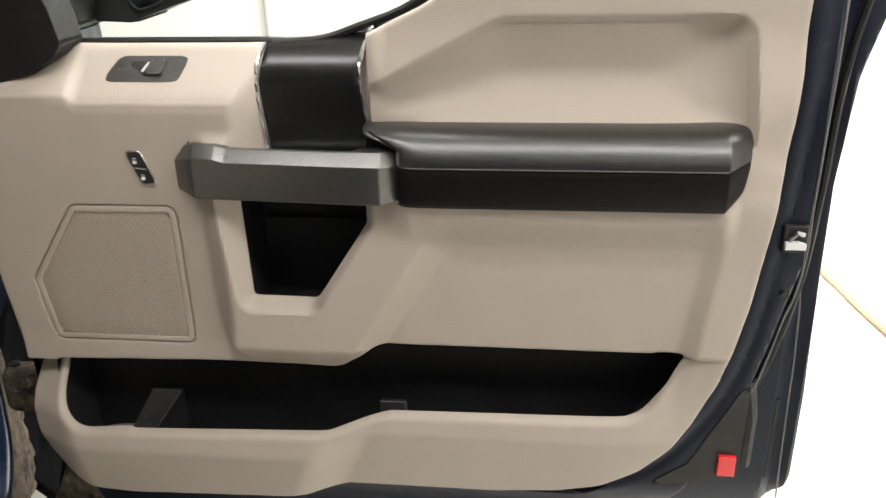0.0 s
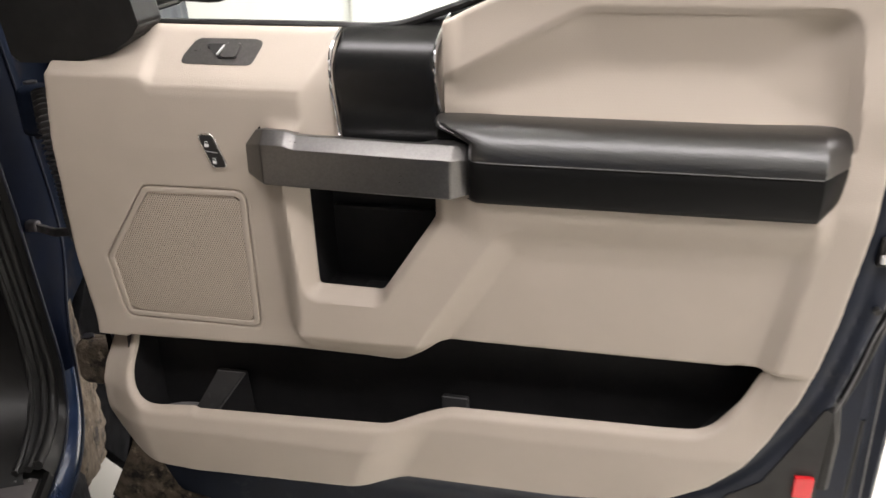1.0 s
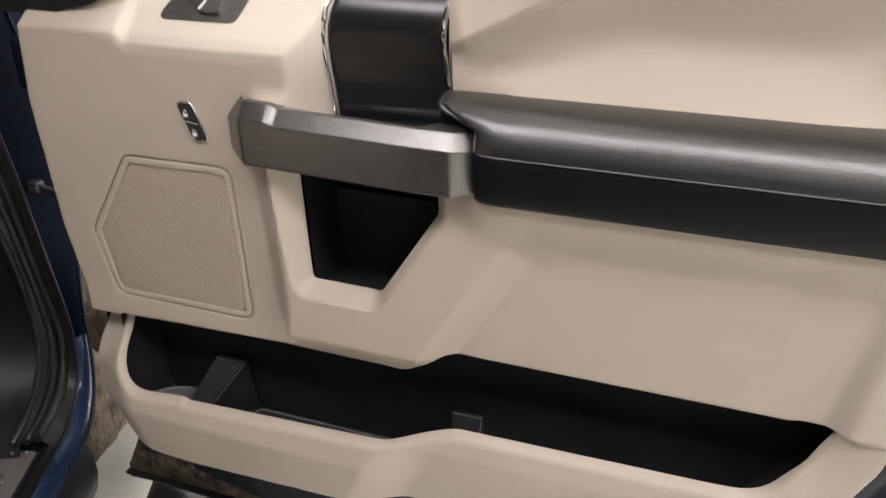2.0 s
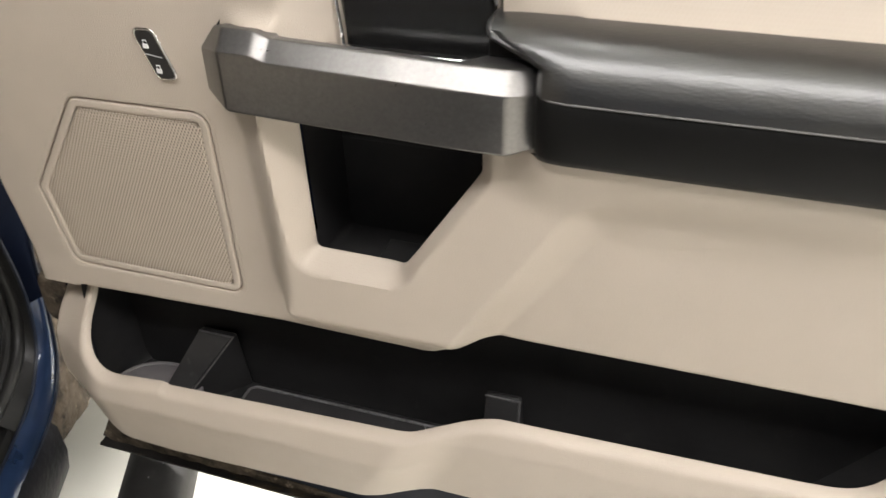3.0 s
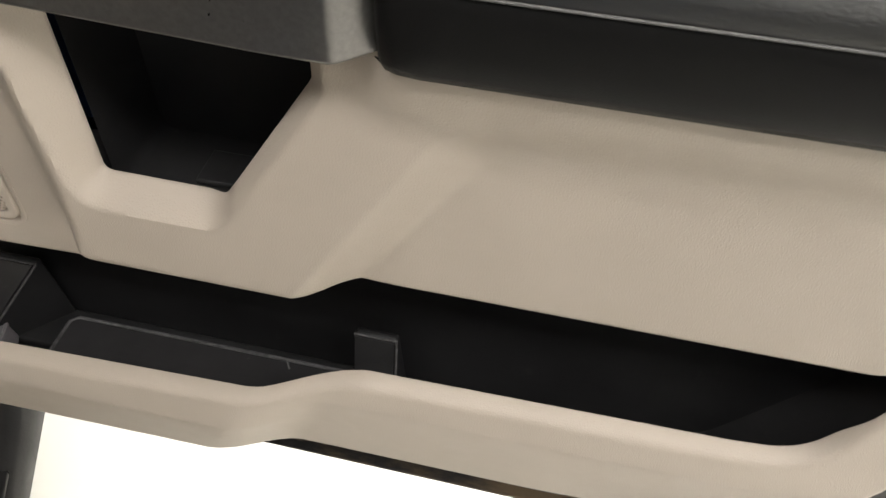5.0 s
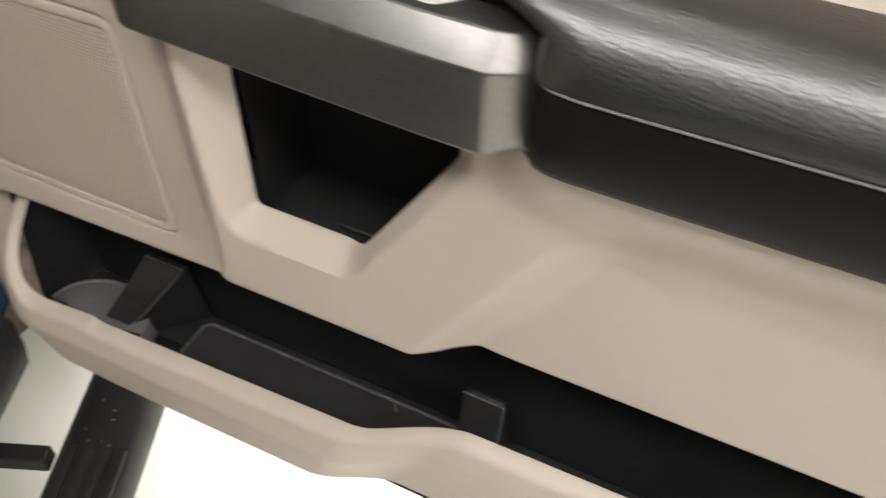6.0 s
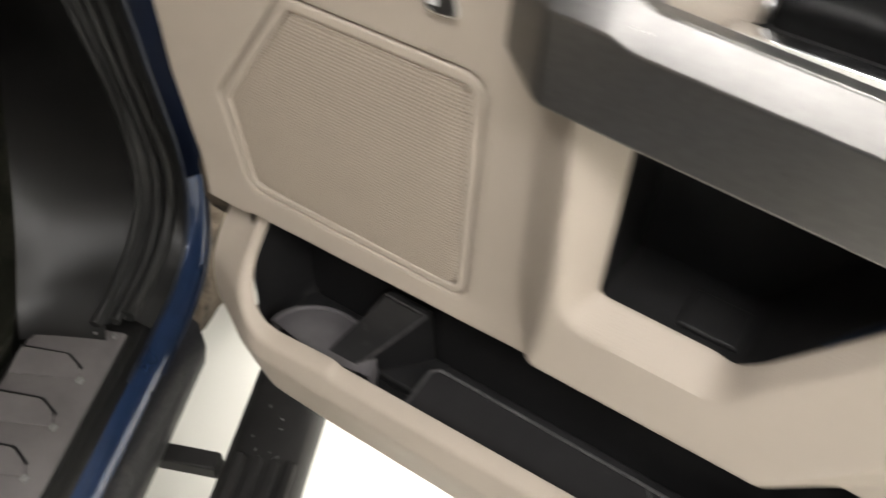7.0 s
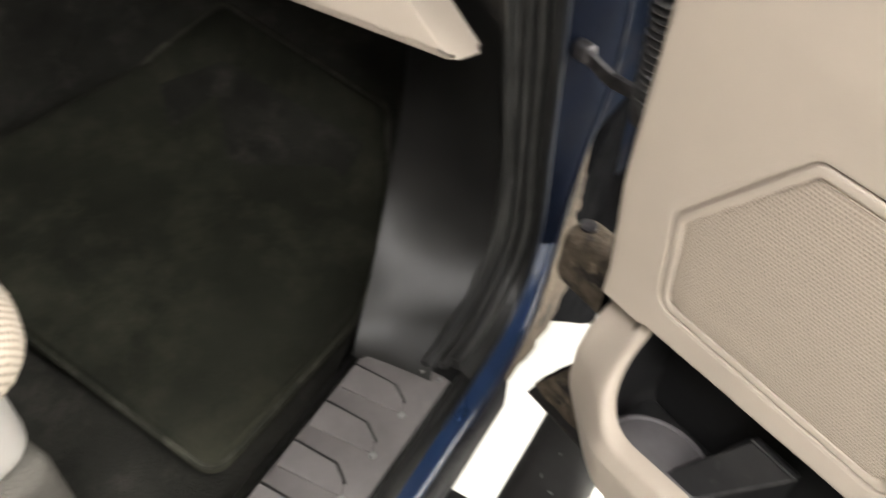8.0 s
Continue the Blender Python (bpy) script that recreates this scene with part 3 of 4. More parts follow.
# armrest: padded top, seam, dark lower face
def arm_rows(prof):
    """Its front end runs slantwise round the end of the handle; its rear end is chamfered."""
    rows = []
    prof = [(mix(0.030, y, 0.98), z - 0.0005) for y, z in prof]
    for t, s in [(0.0, 0.84), (0.05, 0.90), (0.15, 0.95), (0.35, 0.985), (0.7, 1.0), (1.0, 1.0)]:
        row = []
        for y, z in prof:
            start = 0.154 + 0.0395 * (min(max((1.1465 - z) / 0.014, 0), 1) if y < -0.012 else 0)
            row.append((mix(start, 0.225, t), mix(0.030, y, s), z - 0.012 * (1 - s) if z > 1.12 else mix(1.116, z, 0.9 + 0.1 * s)))
        rows.append(row)
    for x, s in [(0.36, 1.0), (0.546, 1.0), (0.5475, 0.99), (0.578, 0.50), (0.580, 0.45), (0.582, 0.0)]:
        rows.append([(x, mix(0.030, y, s), z - 0.004 * (1 - s) if z > 1.12 else mix(1.116, z, 0.35 + 0.65 * s)) for y, z in prof])
    return rows


TOP = [(0.030, 1.134), (0.024, 1.1450), (0.014, 1.1490), (0.002, 1.1500), (-0.010, 1.1498), (-0.020, 1.1490), (-0.029, 1.1470), (-0.0370, 1.1432), (-0.0435, 1.1378), (-0.0485, 1.1315), (-0.0520, 1.1245), (-0.0542, 1.1180), (-0.0545, 1.1135)]
LOW = [(-0.044, 1.1165), (-0.0530, 1.1130), (-0.055, 1.110), (-0.0565, 1.100), (-0.056, 1.085), (-0.054, 1.072), (-0.050, 1.066), (0.0, 1.062)]
part("armrest_pad", loft(arm_rows(TOP)), black_vinyl, door, "padded black grained vinyl armrest top", 24)
part("armrest_face", loft(arm_rows(LOW)), black_face, door, "black vinyl armrest side below the seam", 60)
part("armrest_base", rbox(0.1545, 0.30, -0.018, 0.028, 1.070, 1.137, 0.003), black_face, door)
core_profile = [(0.028, 1.072), (0.028, 1.140), (-0.024, 1.138), (-0.032, 1.127), (-0.032, 1.072)]
part("armrest_core", loft([[(x, y, z) for y, z in core_profile] for x in (0.1955, 0.24, 0.30)], True, True), black_face, door)
part("armrest_lip", tube(curve_points([(0.1545, 0.018, 1.1440), (0.1545, -0.006, 1.1455), (0.158, -0.022, 1.1425), (0.169, -0.026, 1.1385), (0.185, -0.031, 1.1330), (0.196, -0.033, 1.1270)]), 0.0028, 8), black_vinyl, door, "rolled black vinyl lip")
seam_mat = Mat("grey_thread", (0.10, 0.097, 0.094), 0.6).vary(400, 0.3).m
part("armrest_seam", tube([(0.1955, -0.0415, 1.1130), (0.1985, -0.0478, 1.1128), (0.205, -0.0515, 1.1127), (0.216, -0.0533, 1.1127), (0.235, -0.0536, 1.1127), (0.30, -0.0536, 1.1127), (0.545, -0.0536, 1.1127)], 0.0007, 6), seam_mat, door, "fine grey stitched seam")

# map pocket
BIN_WALL = rounded([(-0.300, 0.652, 0.03), (0.44, 0.656, 0.05), (0.54, 0.80, 0.05), (0.55, 0.90, 0.01), (-0.300, 0.90, 0.01)], 0.02, 5)
bl_rows = [[(x, 0.020 if z > 0.77 else -0.002, z) for x, z in BIN_WALL], [(mix(0.1, x, 0.99), 0.045, z) for x, z in BIN_WALL], [(mix(0.1, x, 0.97), 0.062, mix(0.77, z, 0.98)) for x, z in BIN_WALL]]
bl = loft(bl_rows, True, False)
bl.faces.new([bl.verts.new(p) for p in bl_rows[-1]])
part("map_pocket_liner", bl, liner_mat, door, "black plastic map pocket lining")
part("map_pocket_floor", rbox(-0.29, 0.45, 0.018, 0.062, 0.652, 0.664, 0.003), liner_mat, door)
part("pocket_mat", rbox(-0.137, 0.150, -0.004, 0.046, 0.664, 0.674, 0.003), mat_rubber, door, "dark grey ribbed rubber pocket mat")
part("mat_mark", tube([(0.072, 0.044, 0.675), (0.077, 0.036, 0.676)], 0.0008, 5), sill_tip, door, "small pale mark on the mat")
part("mat_edge", tube([(-0.137, -0.004, 0.674), (-0.137, 0.040, 0.674), (-0.130, 0.046, 0.674), (0.0, 0.046, 0.674), (0.150, 0.046, 0.674)], 0.0017, 6), pale_edge, door)


def divider(x0, x1, ytop, ztop, lean, ybase):
    bm = loft([[(x0, ytop - 0.008, ztop - 0.001), (x1, ytop - 0.008, ztop - 0.001), (x1, ytop, ztop), (x0, ytop, ztop)],
               [(x0 - lean, ybase, 0.662), (x1 - lean - 0.3 * lean, ybase, 0.662), (x1, 0.06, 0.662), (x0, 0.06, 0.662)]], True, True)
    bmesh.ops.bevel(bm, geom=list(bm.edges), offset=0.003, segments=2, affect="EDGES", profile=0.5)
    BEVELLED.add(id(bm))
    # shade on the divider's sides is put in by the blacker liner colour
    div = part("divider", bm, liner_mat, door, "plastic pocket divider, sides blackened for shade")
    face = loft([[(x0 + 0.002, ytop - 0.010, ztop), (x1 - 0.002, ytop - 0.010, ztop)], [(x0 - lean + 0.002, ybase - 0.002, 0.664), (x1 - 1.3 * lean - 0.002, ybase - 0.002, 0.664)]])
    part("divider_face", thick(face, 0.0015), divider_lit_mat, div, "sloping divider face, coloured lighter as the lit side")
    part("divider_edge", tube([(x1 - 0.001, ytop - 0.008, ztop - 0.002), (mix(x1, x1 - 1.3 * lean, 0.5), mix(ytop - 0.008, ybase, 0.5), mix(ztop, 0.662, 0.5)), (x1 - 1.3 * lean, ybase, 0.664)], 0.0011, 6), pale_edge, div, "pale divider edge")
    part("divider_top_edge", tube([(x0, ytop - 0.008, ztop - 0.001), (x1, ytop - 0.008, ztop - 0.001)], 0.0009, 6), pale_edge, div, "pale divider edge")
    return div


divider(-0.186, -0.143, 0.048, 0.751, 0.048, -0.008)
divider(0.142, 0.178, 0.040, 0.754, 0.0, 0.010)
# rounded bottle rest in the front of the pocket
rest = []
for k in range(13):
    a = math.pi * k / 12
    ca, sa = math.cos(a), math.sin(a)
    rest.append([(-0.228 + 0.056 * ca, -0.004 + 0.046 * sa, 0.664), (-0.228 + 0.054 * ca, -0.004 + 0.044 * sa, 0.686), (-0.228 + 0.050 * ca, -0.004 + 0.040 * sa, 0.689), (-0.226 + 0.03 * ca, -0.006 + 0.022 * sa, 0.687), (-0.226, -0.010, 0.686)])
rest_mat = Mat("grey_moulding", (0.115, 0.108, 0.112), 0.5, spec=0.5).vary(20, 0.2).grain(300, 0.2, 0.0005).m
part("bottle_rest", loft(rest), rest_mat, door, "curved grey bottle rest", 60)

part("rest_rim", tube([(-0.228 + 0.053 * math.cos(math.pi * k / 16), -0.004 + 0.043 * math.sin(math.pi * k / 16), 0.688) for k in range(17)], 0.0022, 6), rest_mat, door, "raised grey rest rim")

# window switch on the sloping ledge
def on_ledge(a, b, d):
    """a along the door, b up the slope, d out of it."""
    z = 1.203 + b * 0.69 + d * 0.72
    return Vector((a - 0.036, 0.0240 + (b * 0.72) - d * 0.69, z))


sw = part("window_switch", prism(rounded([(-0.122, -0.018), (-0.105, 0.018), (-0.020, 0.018), (-0.030, -0.018)], 0.008), on_ledge, -0.004, 0.004, 0.0015), handle_mat, door, "grey oval window switch bezel")
part("rocker", prism(rounded([(-0.092, 0.009), (-0.056, 0.010), (-0.058, -0.009), (-0.072, -0.010)], 0.002), on_ledge, 0.003, 0.0055, 0.0008), black_plastic, sw, "black rocker")
part("rocker_tab", prism(rounded([(-0.070, -0.010), (-0.064, 0.011), (-0.046, 0.010), (-0.050, -0.010)], 0.003), on_ledge, 0.003, 0.008, 0.002), handle_mat, sw)
part("rocker_mark", prism([(-0.0745, -0.006), (-0.068, 0.007), (-0.066, 0.007), (-0.0725, -0.006)], on_ledge, 0.005, 0.0075, 0), white_mark, sw, "small white mark")

# lock switch: two stacked buttons in a bright frame
LOCK_IN = 0.0015


def on_face(a, b, d):
    return Vector((a, d - 0.0135 + LOCK_IN, b))


def lock_outline(g):
    return rounded([(-0.1320 - g, 1.1165 + g), (-0.1145 + g, 1.1165 + g), (-0.0995 + g, 1.079 - g), (-0.1160 - g, 1.0775 - g)], 0.005)


lk = part("lock_switch", prism(lock_outline(0.0), on_face, -0.005, 0.003, 0.001), black_plastic, door, "black door lock switch in a bright frame")
part("lock_surround", prism(lock_outline(0.0055), on_face, -0.0012, 0.004, 0.001), beige, lk)
fr = lock_outline(0.0006)
part("lock_frame", tube([on_face(a, b, -0.0035) for a, b in fr + fr[:1]], 0.0013, 8, False), chrome, lk, "thin chrome frame", 80)
part("lock_divider", tube([on_face(-0.1235, 1.0975, -0.0052), on_face(-0.1085, 1.0955, -0.0052)], 0.0005, 5), steel, lk)
for cx, cz, lift in ((-0.1205, 1.1065, 0.0015), (-0.1130, 1.0865, 0.0)):
    part("padlock_body", rbox(cx - 0.0024, cx + 0.0024, -0.0190, -0.0184, cz - 0.0036, cz, 0), white_mark, lk, "white padlock sign")
    part("padlock_bow", tube([(cx - 0.0015, -0.0188, cz), (cx - 0.0015, -0.0188, cz + 0.0030), (cx + 0.0015, -0.0188, cz + 0.0030), (cx + 0.0015, -0.0188, cz + lift)], 0.0004, 5), white_mark, lk)

# window belt seal, glass, mirror corner and outside mirror
BELT = [(-0.36, 1.231), (-0.17, 1.231), (0.0, 1.231), (0.087, 1.232), (0.142, 1.248), (0.182, 1.262), (0.212, 1.277), (0.30, 1.326), (0.36, 1.385), (0.64, 1.39)]
part("belt_seal", tube(curve_points([(x, 0.064, z - 0.001) for x, z in BELT]), 0.005, 8), rubber, door, "black rubber window belt seal")
part("outer_belt_seal", tube(curve_points([(x, 0.093, z - 0.012) for x, z in BELT]), 0.006, 8), rubber, door, "black rubber outer belt seal")
gl = part("window_glass", prism([(x, z - 0.03) for x, z in BELT] + [(0.60, 1.85), (0.05, 1.85)], xz, 0.078, 0.082, 0), glass, door, "clear raised window glass")
gl.visible_shadow = False
part("mirror_corner_trim", prism(rounded([(-0.37, 1.190, 0.01), (-0.29, 1.191, 0.03), (-0.238, 1.203, 0.02), (-0.208, 1.222, 0.008), (-0.196, 1.237, 0.006), (-0.203, 1.275, 0.01), (-0.225, 1.34, 0.02), (-0.31, 1.46, 0.02), (-0.40, 1.46, 0.02)], 0.02), xz, 0.002, 0.055, 0.004), rubber, door, "black plastic mirror corner cover")
MIRROR = rounded([(-0.318, 1.222, 0.006), (-0.300, 1.219, 0.01), (-0.256, 1.217, 0.008), (-0.222, 1.229, 0.02), (-0.150, 1.252, 0.03), (-0.105, 1.31, 0.05), (-0.12, 1.44, 0.04), (-0.33, 1.44, 0.03)], 0.01)
mh = part("outside_mirror", prism(MIRROR, xz, 0.30, 0.42, 0.010), black_plastic, door, "dark outside mirror housing")
part("mirror_arm", prism(rounded([(-0.365, 1.27), (-0.345, 1.207), (-0.312, 1.220), (-0.300, 1.28)], 0.008), xz, 0.13, 0.36, 0.008), black_plastic, mh)
OPENING = rounded([(-0.262, 1.41), (-0.252, 1.243), (-0.240, 1.234), (-0.215, 1.241), (-0.150, 1.272), (-0.128, 1.315), (-0.14, 1.42)], 0.012)
part("mirror_glass", prism(OPENING, xz, 0.2985, 0.302, 0), mirror_mat, mh, "mirror glass coloured for a dark reflection")
part("mirror_rim", tube([xz(x, z, 0.2995) for x, z in OPENING + OPENING[:1]], 0.003, 6, False), black_plastic, mh, "raised rim round the mirror glass")

# door shell: inner steel, closing edge, outer skin
def shell_depth(X, Z):
    d = -0.028 + 0 * X
    d = d - 0.090 * smooth(0.645, 0.50, Z)
    d = d - 0.004 * smooth(0.632, 0.652, X)
    d = d - 0.03 * smooth(-0.33, -0.365, X) * smooth(0.5, 0.6, Z)
    s = sdf(PANEL, X, Z)
    d = d - 0.02 * smooth(0.02, -0.02, s)
    return d - 0.004 * np.exp(-((s - 0.035) / 0.006) ** 2)


SHELL = rounded([(-0.470, 0.412, 0.006), (-0.455, 0.402, 0.01), (0.30, 0.385, 0.05), (0.45, 0.42, 0.08), (0.55, 0.62, 0.08), (0.622, 0.80, 0.08), (0.664, 0.97, 0.08), (0.668, 1.10, 0.2), (0.660, 1.40, 0.01), (0.40, 1.40, 0.01), (0.30, 1.335, 0.05),
                 (0.215, 1.28, 0.06), (0.125, 1.225, 0.05), (-0.25, 1.222, 0.05), (-0.362, 1.222, 0.02), (-0.366, 0.90, 0.05), (-0.362, 0.66, 0.02), (-0.384, 0.58, 0.02), (-0.424, 0.50, 0.02), (-0.447, 0.455, 0.02)], 0.02)
OPEN = rounded([(-0.325, 0.68), (-0.28, 0.605), (0.42, 0.605), (0.53, 0.73), (0.56, 0.92), (0.575, 1.15), (0.60, 1.50), (-0.30, 1.50), (-0.31, 1.10)], 0.03)
part("inner_shell", relief(SHELL, [OPEN], shell_depth, 0.005, 0.03, 0.006), navy_shell, door, "dark blue painted inner door steel")
skin = []
for z, y, w, x0 in [(0.385, 0.130, 0.0, -0.472), (0.40, 0.142, 0.004, -0.470), (0.47, 0.152, 0.006, -0.440), (0.60, 0.168, 0.01, -0.385), (0.90, 0.185, 0.014, -0.375), (1.17, 0.180, 0.016, -0.375), (1.212, 0.12, 0.014, -0.375)]:
    skin.append([(x, y - 0.012 * abs((x - 0.1) / 0.56) ** 3, z) for x in (x0, x0 + 0.06, -0.2, 0.0, 0.2, 0.4, 0.58, 0.652 + w, 0.664 + w)])
part("outer_skin", thick(loft(skin), 0.004), navy, door, "dark blue painted outer door skin")
part("front_edge", loft([[(x, ya, z), (x - 0.002, (ya + yb) / 2, z), (x, yb, z)] for z, x, ya, yb in [(0.42, -0.466, 0.118, 0.140), (0.455, -0.448, 0.118, 0.148), (0.50, -0.425, 0.117, 0.154), (0.58, -0.386, 0.090, 0.162), (0.66, -0.362, 0.050, 0.170), (0.90, -0.366, 0.050, 0.183), (1.16, -0.362, 0.050, 0.178), (1.21, -0.362, 0.050, 0.12)]]), matte_black, door, "black front door edge")
FLANGE = rounded([(0.36, 0.40, 0.05), (0.60, 0.42, 0.09), (0.712, 0.60, 0.06), (0.712, 0.75, 0.1), (0.706, 0.93, 0.1), (0.704, 1.05, 0.1), (0.712, 1.18, 0.1), (0.735, 1.27, 0.1), (0.78, 1.40, 0.01), (0.62, 1.40, 0.01), (0.60, 0.9, 0.05), (0.40, 0.60, 0.05)], 0.02)
part("closing_edge", relief(FLANGE, [], lambda X, Z: -0.088 - 0.045 * smooth(0.62, 0.46, Z) - 0.012 * smooth(0.676, 0.682, X) + 0.006 * smooth(0.698, 0.702, X), 0.007, 0.02, 0.004), navy_shell, door, "dusty dark blue rear door edge")
part("edge_slot", tube([(0.676, 0.094, 0.745), (0.676, 0.094, 0.66), (0.674, 0.094, 0.615)], 0.005, 8), rubber, door, "dark rubber plug strip")
part("edge_seal", tube(curve_points([(0.44, 0.128, 0.47), (0.54, 0.090, 0.57), (0.628, 0.078, 0.74), (0.672, 0.078, 0.90), (0.684, 0.078, 1.05), (0.688, 0.078, 1.18), (0.705, 0.078, 1.29), (0.74, 0.078, 1.42)]), 0.0055, 8), rubber, door, "black rubber door edge seal")
part("edge_lip", tube(curve_points([(0.676, 0.086, 1.05), (0.680, 0.086, 0.933), (0.684, 0.086, 0.887), (0.688, 0.086, 0.81), (0.690, 0.086, 0.721), (0.695, 0.088, 0.582)]), 0.0012, 6), sill_tip, door, "thin pale flange lip")
part("edge_bead", tube(curve_points([(0.600, 0.034, 0.755), (0.625, 0.032, 0.796), (0.639, 0.032, 0.848), (0.649, 0.032, 0.898), (0.659, 0.032, 0.936), (0.664, 0.032, 0.993), (0.663, 0.031, 1.06), (0.664, 0.031, 1.25), (0.659, 0.031, 1.40)]), 0.0014, 6), sill_tip, door, "thin pale edge")
part("bottom_hem", tube(curve_points([(-0.47, 0.122, 0.412), (-0.40, 0.124, 0.402), (0.0, 0.124, 0.394), (0.3, 0.124, 0.388), (0.5, 0.122, 0.40), (0.62, 0.118, 0.48)]), 0.006, 8), hem_dirt, door, "dirty rusty folded lower door edge")
part("hem_flange", prism([(-0.470, 0.104), (-0.470, 0.128), (0.43, 0.128), (0.43, 0.104)], lambda a, b, d: Vector((a, b, d - 0.010 * (a + 0.47))), 0.402, 0.407, 0.0015, 1), hem_dirt, door, "rusty dirty lower hem flange")
part("dirty_corner", relief(rounded([(-0.468, 0.414, 0.004), (-0.456, 0.404, 0.004), (0.16, 0.391, 0.004), (0.06, 0.402, 0.004), (-0.22, 0.420, 0.02), (-0.335, 0.445, 0.02), (-0.36, 0.50, 0.02), (-0.345, 0.585, 0.01), (-0.380, 0.585, 0.01), (-0.424, 0.50, 0.02), (-0.447, 0.455, 0.02)], 0.008), [],
                            lambda X, Z: shell_depth(X, Z) + 0.003 + 0.0015 * np.sin(X * 160 + 40 * Z) * np.sin(Z * 130), 0.005, 0.003, 0.002), dirt, door, "mud-caked lower front door corner")
# latch, screw, lower cover with its red reflector
lt = part("latch", rbox(0.632, 0.660, 0.024, 0.060, 0.990, 1.024, 0.002), black_plastic, door, "black latch opening")
part("latch_plate", prism(rounded([(0.634, 0.996), (0.658, 0.996), (0.658, 1.003), (0.648, 1.006), (0.634, 1.005)], 0.001, 2), xz, 0.018, 0.030, 0.001), white_mark, lt, "white plastic latch edge")
part("latch_claw", tube([(0.640, 0.022, 1.008), (0.646, 0.018, 1.018), (0.654, 0.022, 1.014)], 0.003, 8), steel, lt, "bright steel latch claw")
part("screw", tube([(0.643, 0.022, 0.936), (0.643, 0.030, 0.936)], 0.004, 10), black_plastic, door, "small black screw")
lc = part("lower_cover", prism(rounded([(0.612, 0.797), (0.622, 0.800), (0.620, 0.66), (0.500, 0.640), (0.555, 0.68), (0.583, 0.737)], 0.006), xz, 0.026, 0.06, 0.004), black_plastic, door, "black plastic corner cover")
part("reflector", rbox(0.592, 0.615, 0.020, 0.028, 0.667, 0.698, 0.0015), red_refl, lc, "square red reflector")
part("cover_ridge", tube([(0.624, 0.05, 0.80), (0.634, 0.055, 0.74), (0.634, 0.06, 0.66)], 0.010, 8), black_plastic, lc)

dark_steel = Mat("dark_steel", (0.10, 0.095, 0.10), 0.4, 0.9).vary(60, 0.5).gloss(40, 0.25, 0.6).m
# hinges, check strap and wiring boot at the front edge
for z in (0.70, 1.10):
    hm = rbox(-0.455, -0.355, 0.085, 0.130, z - 0.036, z + 0.036, 0.012, 3)
    for v in hm.verts:
        v.co += 0.004 * noise.noise_vector(v.co * 40)
    hg = part("hinge", hm, dirt if z < 0.8 else navy_dirty, door, "muddy steel door hinge")
    part("hinge_pin", tube([(-0.440, 0.108, z - 0.040), (-0.440, 0.108, z + 0.040)], 0.009, 10), dark_steel, hg)
cs = part("check_strap", prism(rounded([(-0.49, 0.928), (-0.44, 0.918), (-0.36, 0.928), (-0.36, 0.938), (-0.44, 0.930), (-0.49, 0.940)], 0.004, 3), xz, 0.086, 0.092, 0.001), dark_steel, door, "bare steel door check strap")
part("strap_bracket", rbox(-0.486, -0.466, 0.083, 0.098, 0.923, 0.939, 0.004), dark_steel, cs)
boot_mat = Mat("ribbed_boot_rubber", (0.045, 0.044, 0.044), 0.35, spec=0.6).vary(60, 0.2).m
bp = curve_points([(-0.388, 0.078, 0.925), (-0.380, 0.062, 0.965), (-0.379, 0.058, 1.02), (-0.386, 0.058, 1.08), (-0.41, 0.09, 1.13)], 60)
part("wiring_boot", tube(bp, lambda t: 0.0125 + 0.0026 * math.cos(t * 2 * math.pi * 36), 10), boot_mat, door, "black ribbed rubber wiring boot")

# ---- the truck body ----
truck = thing("pickup_truck", "dark blue pickup truck with grey sill and black side step", "pickup truck", (0, 0, 0))
U0, U1 = -0.10, 1.5


def along(profile, us):
    return [[uv(u, v, z) for v, z in profile] for u in us]


N_ST = 150


def edge_line(pts, v):
    """A smooth line in the plane of the truck's side, in equal steps of its own length."""
    c = curve_points([(u, z, 0) for u, z in pts], 12)
    cum = [0.0]
    for a, b in zip(c, c[1:]):
        cum.append(cum[-1] + (b - a).length)
    out = []
    for k in range(N_ST):
        t = cum[-1] * k / (N_ST - 1)
        i = max(j for j in range(len(c) - 1) if cum[j] <= t + 1e-9)
        f = (t - cum[i]) / max(cum[i + 1] - cum[i], 1e-9)
        p = c[i].lerp(c[i + 1], min(f, 1))
        out.append((p[0], v, p[1]))
    return out


KICK_EDGE = edge_line([(1.4, 0.600), (0.3, 0.600), (-0.10, 0.606), (-0.17, 0.612), (-0.225, 0.634), (-0.258, 0.68), (-0.262, 0.78), (-0.241, 0.893), (-0.223, 0.983), (-0.17, 1.20), (-0.10, 1.40)], -0.458)
SEAL = edge_line([(1.4, 0.602), (0.3, 0.602), (-0.11, 0.602), (-0.195, 0.602), (-0.25, 0.620), (-0.278, 0.66), (-0.280, 0.72), (-0.266, 0.80), (-0.255, 0.893), (-0.238, 0.985), (-0.19, 1.20), (-0.12, 1.40)], -0.438)
BLUE_IN = edge_line([(1.4, 0.574), (0.3, 0.574), (-0.11, 0.576), (-0.20, 0.582), (-0.250, 0.612), (-0.274, 0.665), (-0.276, 0.72), (-0.264, 0.808), (-0.254, 0.887), (-0.240, 0.985), (-0.19, 1.20), (-0.12, 1.40)], -0.419)
